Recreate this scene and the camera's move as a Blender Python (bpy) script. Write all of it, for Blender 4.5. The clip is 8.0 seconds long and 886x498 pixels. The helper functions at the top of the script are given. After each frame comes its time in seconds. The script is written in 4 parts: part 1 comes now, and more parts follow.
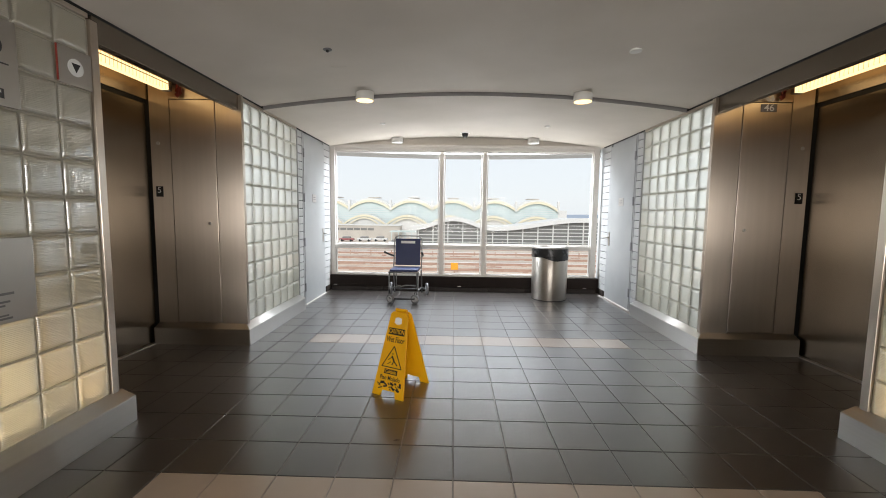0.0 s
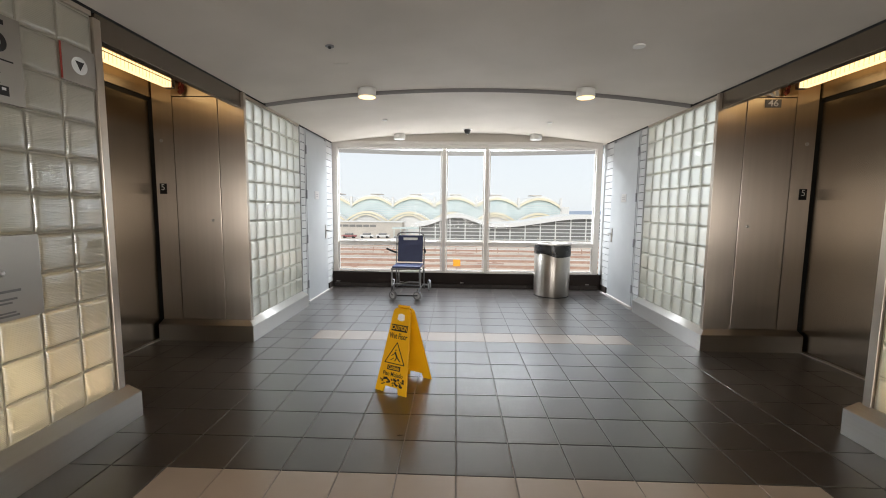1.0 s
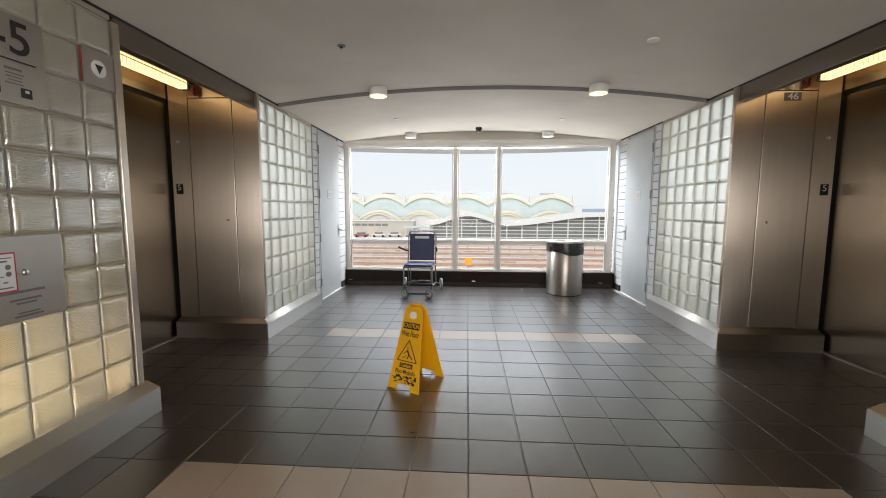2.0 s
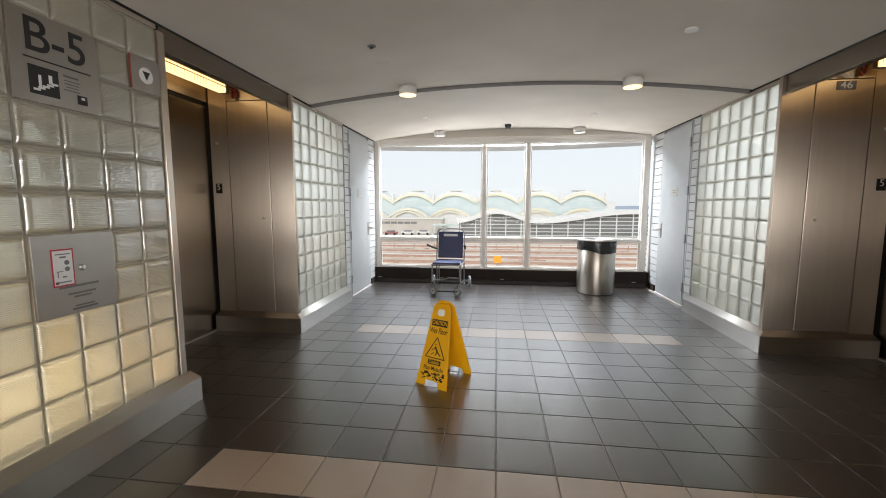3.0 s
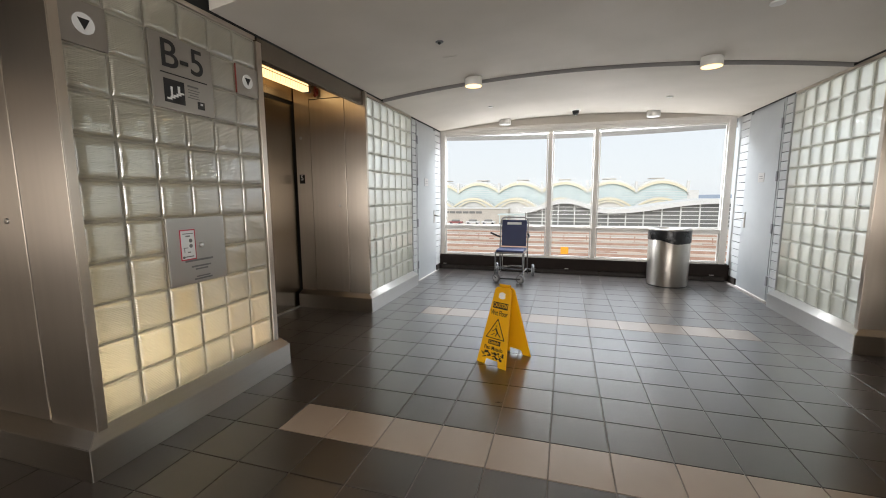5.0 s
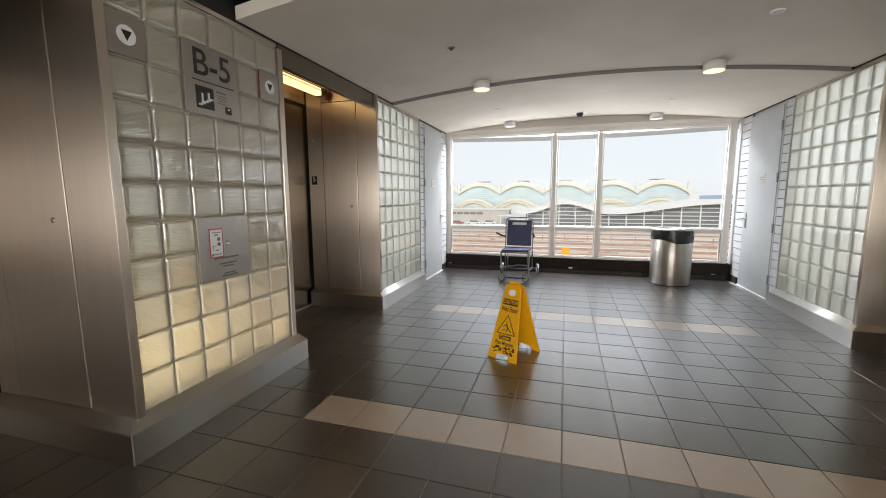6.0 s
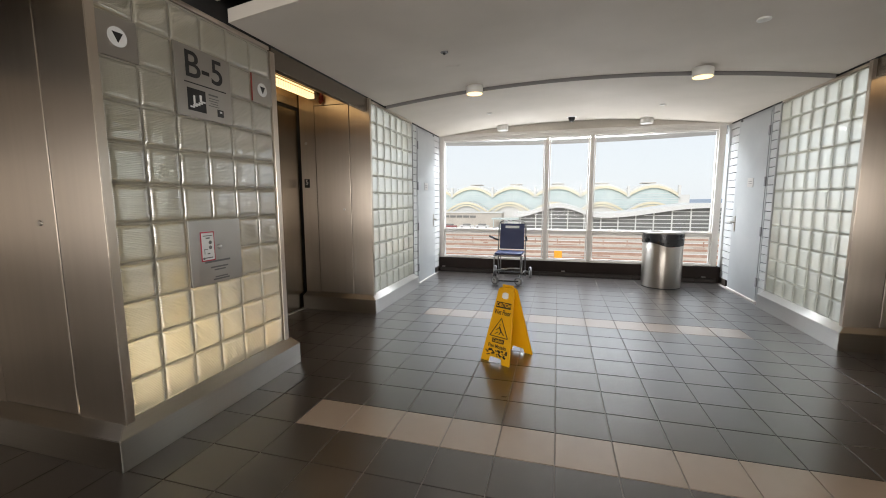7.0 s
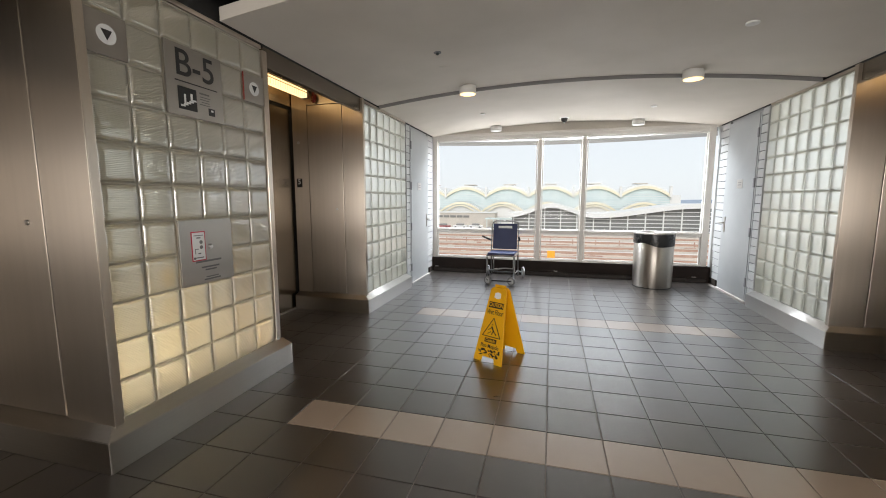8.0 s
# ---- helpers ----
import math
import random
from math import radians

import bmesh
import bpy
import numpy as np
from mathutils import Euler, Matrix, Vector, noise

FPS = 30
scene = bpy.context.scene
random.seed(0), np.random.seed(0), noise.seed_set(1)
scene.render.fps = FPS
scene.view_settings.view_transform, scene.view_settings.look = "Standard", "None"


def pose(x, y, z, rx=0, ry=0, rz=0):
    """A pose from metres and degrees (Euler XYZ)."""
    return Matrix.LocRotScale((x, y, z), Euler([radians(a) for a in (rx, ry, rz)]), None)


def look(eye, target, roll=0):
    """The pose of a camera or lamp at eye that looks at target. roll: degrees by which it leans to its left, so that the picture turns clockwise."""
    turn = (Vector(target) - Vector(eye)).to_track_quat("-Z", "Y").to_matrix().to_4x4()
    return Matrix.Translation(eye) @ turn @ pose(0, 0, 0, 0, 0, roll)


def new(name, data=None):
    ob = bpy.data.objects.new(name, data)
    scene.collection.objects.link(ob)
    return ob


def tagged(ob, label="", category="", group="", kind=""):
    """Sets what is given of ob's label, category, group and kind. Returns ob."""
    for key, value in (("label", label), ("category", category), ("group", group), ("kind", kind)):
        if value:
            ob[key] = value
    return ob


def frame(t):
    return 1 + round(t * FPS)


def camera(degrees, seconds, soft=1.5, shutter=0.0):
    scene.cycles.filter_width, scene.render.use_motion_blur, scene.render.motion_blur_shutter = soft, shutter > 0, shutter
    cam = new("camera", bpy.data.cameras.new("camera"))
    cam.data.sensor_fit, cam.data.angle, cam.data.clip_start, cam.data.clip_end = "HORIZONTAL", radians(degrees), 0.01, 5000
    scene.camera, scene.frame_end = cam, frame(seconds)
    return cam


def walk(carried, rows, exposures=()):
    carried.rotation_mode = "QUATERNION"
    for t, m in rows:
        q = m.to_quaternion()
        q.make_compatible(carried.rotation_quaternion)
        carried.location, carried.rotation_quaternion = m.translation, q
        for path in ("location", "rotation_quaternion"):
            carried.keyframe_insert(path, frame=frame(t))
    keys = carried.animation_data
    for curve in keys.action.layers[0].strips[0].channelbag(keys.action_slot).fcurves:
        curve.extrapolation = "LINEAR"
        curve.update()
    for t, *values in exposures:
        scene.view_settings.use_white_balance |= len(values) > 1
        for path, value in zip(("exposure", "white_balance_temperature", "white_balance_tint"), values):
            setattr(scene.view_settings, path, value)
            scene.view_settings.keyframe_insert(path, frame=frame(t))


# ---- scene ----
cam = camera(95.2, 8.0, soft=1.0)
PATH = [
    (0, (-0.016, -1.961, 1.368), (-0.066, 0.03, 1.189), 0.7),
    (0.5, (-0.019, -1.964, 1.366), (-0.07, 0.026, 1.179), 0.8),
    (1, (-0.018, -1.967, 1.369), (-0.079, 0.023, 1.173), 0.6),
    (1.5, (-0.018, -1.964, 1.364), (-0.101, 0.024, 1.164), 0.4),
    (3, (-0.015, -1.976, 1.364), (-0.274, -0.004, 1.15), -0.0),
    (3.5, (0.011, -1.973, 1.36), (-0.359, -0.021, 1.135), -0.0),
    (4, (0.064, -1.981, 1.36), (-0.417, -0.055, 1.115), 0.0),
    (4.5, (0.06, -2.039, 1.349), (-0.503, -0.138, 1.085), -0.1),
    (6, (-0.024, -2.286, 1.346), (-0.596, -0.387, 1.087), -0.3),
    (6.5, (-0.026, -2.289, 1.342), (-0.578, -0.383, 1.095), -0.3),
    (7, (-0.023, -2.291, 1.346), (-0.563, -0.38, 1.103), -0.2),
    (7.5, (-0.018, -2.287, 1.35), (-0.538, -0.372, 1.107), -0.0),
    (8, (-0.016, -2.294, 1.349), (-0.525, -0.375, 1.105), -0.0),
]
walk(cam, [(t, look(eye, target, roll)) for t, eye, target, roll in PATH], exposures=[(0, 0.1, 6650, 12)])

# ---- world, sun, lights ----
world = bpy.data.worlds.new("overcast_sky")
world.use_nodes = True
scene.world = world
wn = world.node_tree
sky = wn.nodes.new("ShaderNodeTexSky")
sky.sky_type, sky.sun_disc = "NISHITA", False
sky.sun_elevation, sky.sun_rotation = radians(33), radians(188)
dim = wn.nodes.new("ShaderNodeVectorMath")
dim.operation = "SCALE"
dim.inputs["Scale"].default_value = 0.1
veil = wn.nodes.new("ShaderNodeMix")
veil.data_type = "RGBA"
veil.inputs["Factor"].default_value = 0.90
veil.inputs["B"].default_value = (0.845, 0.91, 0.96, 1)
wn.links.new(sky.outputs["Color"], dim.inputs[0])
wn.links.new(dim.outputs["Vector"], veil.inputs["A"])
wn.links.new(veil.outputs["Result"], wn.nodes["Background"].inputs["Color"])
wn.nodes["Background"].inputs["Strength"].default_value = 1.0


def lamp(name, kind, energy, color, m, size=None, size_y=None, angle=None):
    data = bpy.data.lights.new(name, kind)
    data.energy, data.color = energy, color
    if size_y is not None:
        data.shape = "RECTANGLE"
        data.size_y = size_y
    if size is not None:
        data.size = size
    if angle is not None:
        data.angle = radians(angle)
    ob = new(name, data)
    ob.matrix_world = m
    return ob


lamp("overcast_sun", "SUN", 1.5, (1.0, 0.97, 0.93), look((0, 0, 30), (5, 45, 0)), angle=20)
# added fill lamps for unseen windows behind; daylight lamps behind the glass block openings
lamp("back_fill_light", "AREA", 195, (1.0, 0.97, 0.93), look((0.145, -6.95, 1.3), (0.145, 0, 1.35)), size=4.6, size_y=1.7)
for side in (-1, 1):
    lamp("side_fill_light", "AREA", 25, (0.99, 0.97, 0.95), look((0.145 + side * 2.27, -4.7, 1.4), (0.145, -3.4, 2.6)), size=3.6, size_y=1.7)
    lamp("block_wall_daylight", "AREA", 25, (0.82, 0.94, 1.0), look((0.145 + side * 2.95, 3.56, 1.5), (0.145, 3.56, 1.4)), size=2.9, size_y=2.7)
# added lamp hidden above the window head, standing in for sky light
lamp("window_head_fill", "AREA", 380, (0.84, 0.92, 1.0), look((0.145, 5.42, 2.68), (0.145, 3.4, 0.0)), size=3.2, size_y=0.26)
# added lamp hidden below the sill, standing in for light off the ground
lamp("window_foot_fill", "AREA", 58, (1.0, 0.97, 0.93), look((0.145, 5.9, -0.35), (0.145, 4.2, 2.2)), size=4.4, size_y=0.9)

# ---- materials ----


def nodes_of(name):
    m = bpy.data.materials.new(name)
    m.use_nodes = True
    nt = m.node_tree
    return m, nt, nt.nodes["Principled BSDF"]


def coords(nt, scale=(1, 1, 1)):
    tc = nt.nodes.new("ShaderNodeTexCoord")
    mp = nt.nodes.new("ShaderNodeMapping")
    mp.inputs["Scale"].default_value = scale
    nt.links.new(tc.outputs["Object"], mp.inputs["Vector"])
    return mp.outputs["Vector"]


def noise_tex(nt, vec, scale, detail=4):
    n = nt.nodes.new("ShaderNodeTexNoise")
    n.inputs["Scale"].default_value, n.inputs["Detail"].default_value = scale, detail
    nt.links.new(vec, n.inputs["Vector"])
    return n.outputs["Fac"]


def ramp(nt, fac, a, b, lo=0.3, hi=0.7):
    r = nt.nodes.new("ShaderNodeValToRGB")
    e = r.color_ramp.elements
    e[0].position, e[0].color = lo, (*a, 1)
    e[1].position, e[1].color = hi, (*b, 1)
    nt.links.new(fac, r.inputs["Fac"])
    return r.outputs["Color"]


def remap(nt, fac, lo, hi):
    r = nt.nodes.new("ShaderNodeMapRange")
    r.inputs["From Min"].default_value, r.inputs["From Max"].default_value = 0.3, 0.7
    r.inputs["To Min"].default_value, r.inputs["To Max"].default_value = lo, hi
    nt.links.new(fac, r.inputs["Value"])
    return r.outputs["Result"]


def surface(name, a, b=None, rough=(0.5, 0.6), metal=0.0, scale=3.0, stretch=(1, 1, 1), grain=60.0, bump=0.05, per_object=0.0, coat=0.0, aniso=0.0, spec=0.5):
    """A two-scale surface: blotches between colours a and b, fine grain in the relief and in the roughness."""
    m, nt, p = nodes_of(name)
    v = coords(nt, stretch)
    big, fine = noise_tex(nt, v, scale), noise_tex(nt, v, grain, 6)
    b = b or tuple(c * 0.88 for c in a)
    col = ramp(nt, big, a, b, 0.0, 1.0) if metal else ramp(nt, big, a, b)
    if per_object:
        oi = nt.nodes.new("ShaderNodeObjectInfo")
        hs = nt.nodes.new("ShaderNodeHueSaturation")
        mr = nt.nodes.new("ShaderNodeMapRange")
        mr.inputs["To Min"].default_value, mr.inputs["To Max"].default_value = 1 - per_object, 1 + per_object
        nt.links.new(oi.outputs["Random"], mr.inputs["Value"])
        nt.links.new(mr.outputs["Result"], hs.inputs["Value"])
        nt.links.new(col, hs.inputs["Color"])
        col = hs.outputs["Color"]
    nt.links.new(col, p.inputs["Base Color"])
    if metal:
        p.inputs["Roughness"].default_value = sum(rough) / 2
    else:
        nt.links.new(remap(nt, big, *rough), p.inputs["Roughness"])
    p.inputs["Metallic"].default_value = metal
    p.inputs["Coat Weight"].default_value = coat
    p.inputs["Coat Roughness"].default_value = 0.28
    p.inputs["Coat IOR"].default_value = 1.88
    p.inputs["Specular IOR Level"].default_value = spec
    p.inputs["Anisotropic"].default_value = aniso
    p.inputs["Anisotropic Rotation"].default_value = 0.0
    if bump:
        bp = nt.nodes.new("ShaderNodeBump")
        bp.inputs["Strength"].default_value, bp.inputs["Distance"].default_value = bump, 0.01
        nt.links.new(fine, bp.inputs["Height"])
        nt.links.new(bp.outputs["Normal"], p.inputs["Normal"])
    return m


def translucent(m, color, fac):
    """Lets some light through thin plastic."""
    nt = m.node_tree
    tr = nt.nodes.new("ShaderNodeBsdfTranslucent")
    tr.inputs["Color"].default_value = (*color, 1)
    mix = nt.nodes.new("ShaderNodeMixShader")
    mix.inputs["Fac"].default_value = fac
    nt.links.new(nt.nodes["Principled BSDF"].outputs["BSDF"], mix.inputs[1])
    nt.links.new(tr.outputs["BSDF"], mix.inputs[2])
    nt.links.new(mix.outputs["Shader"], nt.nodes["Material Output"].inputs["Surface"])


def glowing(name, color, strength):
    m, nt, p = nodes_of(name)
    p.inputs["Base Color"].default_value = (*color, 1)
    p.inputs["Emission Color"].default_value = (*color, 1)
    p.inputs["Emission Strength"].default_value = strength
    return m


def clear_glass(name, tint, rough=0.0):
    m, nt, p = nodes_of(name)
    p.inputs["Base Color"].default_value = (*tint, 1)
    p.inputs["Transmission Weight"].default_value = 1.0
    p.inputs["Roughness"].default_value = rough
    p.inputs["IOR"].default_value = 1.1
    return m


def block_glass(name):
    """Cast glass block: ribbed and cloudy, half scattering and half clear."""
    m, nt, p = nodes_of(name)
    v = coords(nt)
    oi = nt.nodes.new("ShaderNodeObjectInfo")
    add = nt.nodes.new("ShaderNodeVectorMath")
    sc = nt.nodes.new("ShaderNodeVectorMath")
    sc.operation = "SCALE"
    sc.inputs[0].default_value = (7.0, 3.0, 5.0)
    nt.links.new(oi.outputs["Random"], sc.inputs["Scale"])
    nt.links.new(v, add.inputs[0])
    nt.links.new(sc.outputs["Vector"], add.inputs[1])
    cloud = noise_tex(nt, add.outputs["Vector"], 9.0, 1.5)
    wave = nt.nodes.new("ShaderNodeTexWave")
    wave.bands_direction = "Z"
    wave.inputs["Scale"].default_value = 34.0
    wave.inputs["Distortion"].default_value = 1.2
    nt.links.new(v, wave.inputs["Vector"])
    b1 = nt.nodes.new("ShaderNodeBump")
    b1.inputs["Strength"].default_value, b1.inputs["Distance"].default_value = 0.4, 0.007
    nt.links.new(cloud, b1.inputs["Height"])
    b2 = nt.nodes.new("ShaderNodeBump")
    b2.inputs["Strength"].default_value, b2.inputs["Distance"].default_value = 0.35, 0.004
    nt.links.new(wave.outputs["Fac"], b2.inputs["Height"])
    nt.links.new(b1.outputs["Normal"], b2.inputs["Normal"])
    p.inputs["Base Color"].default_value = (0.93, 0.93, 0.86, 1)
    p.inputs["Transmission Weight"].default_value = 1.0
    p.inputs["IOR"].default_value = 1.2
    nt.links.new(remap(nt, cloud, 0.32, 0.44), p.inputs["Roughness"])
    nt.links.new(b2.outputs["Normal"], p.inputs["Normal"])
    p.inputs["Coat Weight"].default_value = 1.0
    p.inputs["Coat Roughness"].default_value = 0.04
    nt.links.new(b1.outputs["Normal"], p.inputs["Coat Normal"])
    p.inputs["Coat IOR"].default_value = 3.0
    tr = nt.nodes.new("ShaderNodeBsdfDiffuse")
    tr.inputs["Color"].default_value = (0.58, 0.56, 0.45, 1)
    nt.links.new(b2.outputs["Normal"], tr.inputs["Normal"])
    mix = nt.nodes.new("ShaderNodeMixShader")
    mix.inputs["Fac"].default_value = 0.2
    nt.links.new(p.outputs["BSDF"], mix.inputs[1])
    nt.links.new(tr.outputs["BSDF"], mix.inputs[2])
    nt.links.new(mix.outputs["Shader"], nt.nodes["Material Output"].inputs["Surface"])
    return m


M_TILE = surface("dark_porcelain", (0.024, 0.018, 0.015), (0.033, 0.025, 0.021), rough=(0.30, 0.38), scale=2.2, grain=40, bump=0.0, per_object=0.12, spec=0.5, coat=1.0)
M_SKIRT = surface("dark_skirting_tile", (0.022, 0.017, 0.014), (0.030, 0.023, 0.019), rough=(0.5, 0.6), scale=4, grain=60, bump=0.02, spec=0.25)
M_BEIGE = surface("beige_porcelain", (0.40, 0.31, 0.24), (0.345, 0.265, 0.20), rough=(0.20, 0.28), scale=2.5, grain=50, bump=0.0, per_object=0.06, coat=1.0)
M_GROUT = surface("grout", (0.32, 0.29, 0.265), rough=(0.8, 0.9), grain=120)
M_STEEL = surface("brushed_steel", (0.64, 0.565, 0.485), (0.56, 0.495, 0.42), rough=(0.28, 0.30), metal=1.0, scale=2.0, stretch=(14, 14, 0.4), grain=14, bump=0.0, aniso=0.97)
M_STEEL_H = surface("plinth_steel", (0.60, 0.58, 0.55), (0.53, 0.51, 0.48), rough=(0.30, 0.32), metal=1.0, scale=2.0, stretch=(0.6, 0.6, 60), grain=14, bump=0.0, aniso=0.85)
M_STEEL_H.node_tree.nodes["Principled BSDF"].inputs["Anisotropic Rotation"].default_value = 0.25
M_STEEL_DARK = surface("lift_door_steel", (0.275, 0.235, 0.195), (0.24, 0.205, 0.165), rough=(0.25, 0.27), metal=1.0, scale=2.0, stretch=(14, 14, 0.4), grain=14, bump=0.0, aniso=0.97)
M_PLATE = surface("satin_plate", (0.46, 0.435, 0.40), (0.43, 0.405, 0.375), rough=(0.30, 0.36), metal=1.0, scale=2, stretch=(2, 2, 3), grain=14, bump=0.0, aniso=0.65)
M_CHROME = surface("chrome", (0.24, 0.235, 0.23), rough=(0.28, 0.34), metal=1.0, bump=0)
M_BRIGHT = surface("bright_chrome", (0.78, 0.77, 0.75), rough=(0.28, 0.34), metal=1.0, bump=0)
M_CEIL = surface("ceiling_paint", (0.60, 0.55, 0.485), (0.50, 0.46, 0.40), rough=(0.7, 0.85), scale=0.9, grain=160, bump=0.02)
M_EDGE = surface("grey_edge_metal", (0.20, 0.19, 0.18), rough=(0.5, 0.6), bump=0)
M_WHITE = surface("white_paint", (0.74, 0.73, 0.70), (0.68, 0.67, 0.64), rough=(0.45, 0.6), grain=90, bump=0.02)
M_FRAME = surface("window_frame_paint", (0.70, 0.665, 0.62), (0.64, 0.61, 0.57), rough=(0.35, 0.5), grain=90, bump=0.02)
M_DOOR = surface("grey_door_paint", (0.335, 0.345, 0.345), (0.30, 0.31, 0.31), rough=(0.35, 0.5), scale=1.5, grain=120, bump=0.02)
M_BOARD = surface("pale_grey_boards", (0.42, 0.425, 0.42), (0.375, 0.38, 0.375), rough=(0.4, 0.55), scale=2, grain=90, bump=0.02, per_object=0.04)
# shade of the open gaps, put in as a near-black colour
M_BLACK = surface("gap_shade_black", (0.012, 0.011, 0.010), rough=(0.6, 0.8), bump=0.0)
M_LEDGE = surface("dark_brown_ledge", (0.016, 0.011, 0.009), (0.024, 0.017, 0.014), rough=(0.65, 0.8), scale=4, grain=60, bump=0.03, spec=0.15)
M_MORTAR = surface("pale_mortar", (0.60, 0.57, 0.50), (0.50, 0.475, 0.41), rough=(0.7, 0.85), scale=4, grain=90, bump=0.06)
translucent(M_MORTAR, (0.78, 0.77, 0.72), 0.5)
M_BLOCK = block_glass("glass_block")
M_GLASS = clear_glass("window_glass", (0.97, 0.98, 0.98))
M_YELLOW = surface("yellow_plastic", (0.94, 0.55, 0.012), (0.88, 0.49, 0.010), rough=(0.32, 0.45), scale=6, grain=150, bump=0.02)
translucent(M_YELLOW, (1.0, 0.62, 0.03), 0.35)
M_INK = surface("black_ink", (0.012, 0.011, 0.010), rough=(0.5, 0.6), bump=0)
M_NAVY = surface("navy_vinyl", (0.012, 0.025, 0.10), (0.010, 0.020, 0.08), rough=(0.4, 0.55), scale=5, grain=200, bump=0.08)
M_RUBBER = surface("grey_rubber", (0.20, 0.20, 0.205), (0.16, 0.16, 0.165), rough=(0.6, 0.75), grain=90)
M_HUB = surface("grey_hub_plastic", (0.42, 0.42, 0.42), rough=(0.4, 0.5), bump=0)
M_BLACKPL = surface("black_plastic", (0.015, 0.015, 0.016), (0.022, 0.022, 0.023), rough=(0.35, 0.5), grain=80)
M_BAG = surface("black_bin_liner", (0.010, 0.010, 0.011), (0.018, 0.018, 0.019), rough=(0.2, 0.4), scale=9, grain=25, bump=0.5)
M_CAN = surface("bin_steel", (0.54, 0.50, 0.45), (0.51, 0.47, 0.42), rough=(0.35, 0.37), metal=1.0, stretch=(2, 2, 2), scale=0.5, grain=14, bump=0.0, aniso=0.9)
M_CAN.node_tree.nodes["Principled BSDF"].inputs["Anisotropic Rotation"].default_value = 0.25
M_RED = surface("red_tape", (0.24, 0.028, 0.016), rough=(0.4, 0.5), bump=0)
M_REDLINE = surface("red_print", (0.50, 0.02, 0.05), rough=(0.4, 0.5), bump=0)
M_SIGNWHITE = surface("white_print", (0.78, 0.78, 0.76), rough=(0.4, 0.5), bump=0)
M_GREYINK = surface("grey_ink", (0.16, 0.155, 0.15), rough=(0.5, 0.6), bump=0)
M_LENS = glowing("warm_tube_lens", (1.0, 0.72, 0.36), 1.6)
# lit by the strip lamp; that amber light is put in as emission
M_LIT_REFLECTOR = glowing("amber_glow_reflector", (1.0, 0.60, 0.22), 1.1)
M_LENSRIB = surface("ribbed_lens_plastic", (0.80, 0.68, 0.42), rough=(0.4, 0.5), bump=0)
M_DOWNLIGHT = glowing("warm_downlight_lens", (1.0, 0.72, 0.36), 1.7)

# ---- building helpers ----


def link_mesh(name, bm, mat, parent=None, label="", smooth=False):
    me = bpy.data.meshes.new(name)
    bm.to_mesh(me)
    bm.free()
    if smooth:
        for f in me.polygons:
            f.use_smooth = True
    if mat:
        me.materials.append(mat)
    ob = new(name, me)
    if parent:
        ob.parent = parent
    if label:
        ob["label"] = label
    return ob


def part(name, bm, mat, parent, label="", smooth=False):
    return link_mesh(name, bm, mat, parent, label, smooth)


def thing(name, label, category, group="", kind="", at=None):
    ob = new(name)
    if at:
        ob.matrix_world = at
    return tagged(ob, label, category, group, kind)


def box(x0, x1, y0, y1, z0, z1, bevel=0.0, bm=None):
    own = bmesh.new()
    r = bmesh.ops.create_cube(own, size=1)
    for v in r["verts"]:
        v.co = Vector(((x0 + x1) / 2 + v.co.x * abs(x1 - x0), (y0 + y1) / 2 + v.co.y * abs(y1 - y0), (z0 + z1) / 2 + v.co.z * abs(z1 - z0)))
    if bevel:
        bmesh.ops.bevel(own, geom=own.edges[:], offset=bevel, segments=2, affect="EDGES", profile=0.5)
    if bm is None:
        return own
    return merge(bm, own)


def merge(bm, own, m=None):
    tmp = bpy.data.meshes.new("tmp")
    if m is not None:
        own.transform(m)
    own.to_mesh(tmp)
    own.free()
    bm.from_mesh(tmp)
    bpy.data.meshes.remove(tmp)
    return bm


def cyl(r, z0, z1, seg=32, r2=None, bevel=0.0):
    bm = bmesh.new()
    bmesh.ops.create_cone(bm, cap_ends=True, segments=seg, radius1=r, radius2=r if r2 is None else r2, depth=z1 - z0)
    bmesh.ops.translate(bm, verts=bm.verts, vec=(0, 0, (z0 + z1) / 2))
    if bevel:
        rim = [e for e in bm.edges if abs(e.verts[0].co.z - e.verts[1].co.z) < 1e-6]
        bmesh.ops.bevel(bm, geom=rim, offset=bevel, segments=3, affect="EDGES", profile=0.5)
    return bm


def lathe(profile, seg=48):
    """A turned body from (radius, height) pairs."""
    bm = bmesh.new()
    rings = [[bm.verts.new((r * math.cos(2 * math.pi * i / seg), r * math.sin(2 * math.pi * i / seg), z)) for i in range(seg)] for r, z in profile]
    for a, b in zip(rings, rings[1:]):
        for i in range(seg):
            bm.faces.new((a[i], a[(i + 1) % seg], b[(i + 1) % seg], b[i]))
    bm.faces.new(rings[0][::-1])
    bm.faces.new(rings[-1])
    return bm


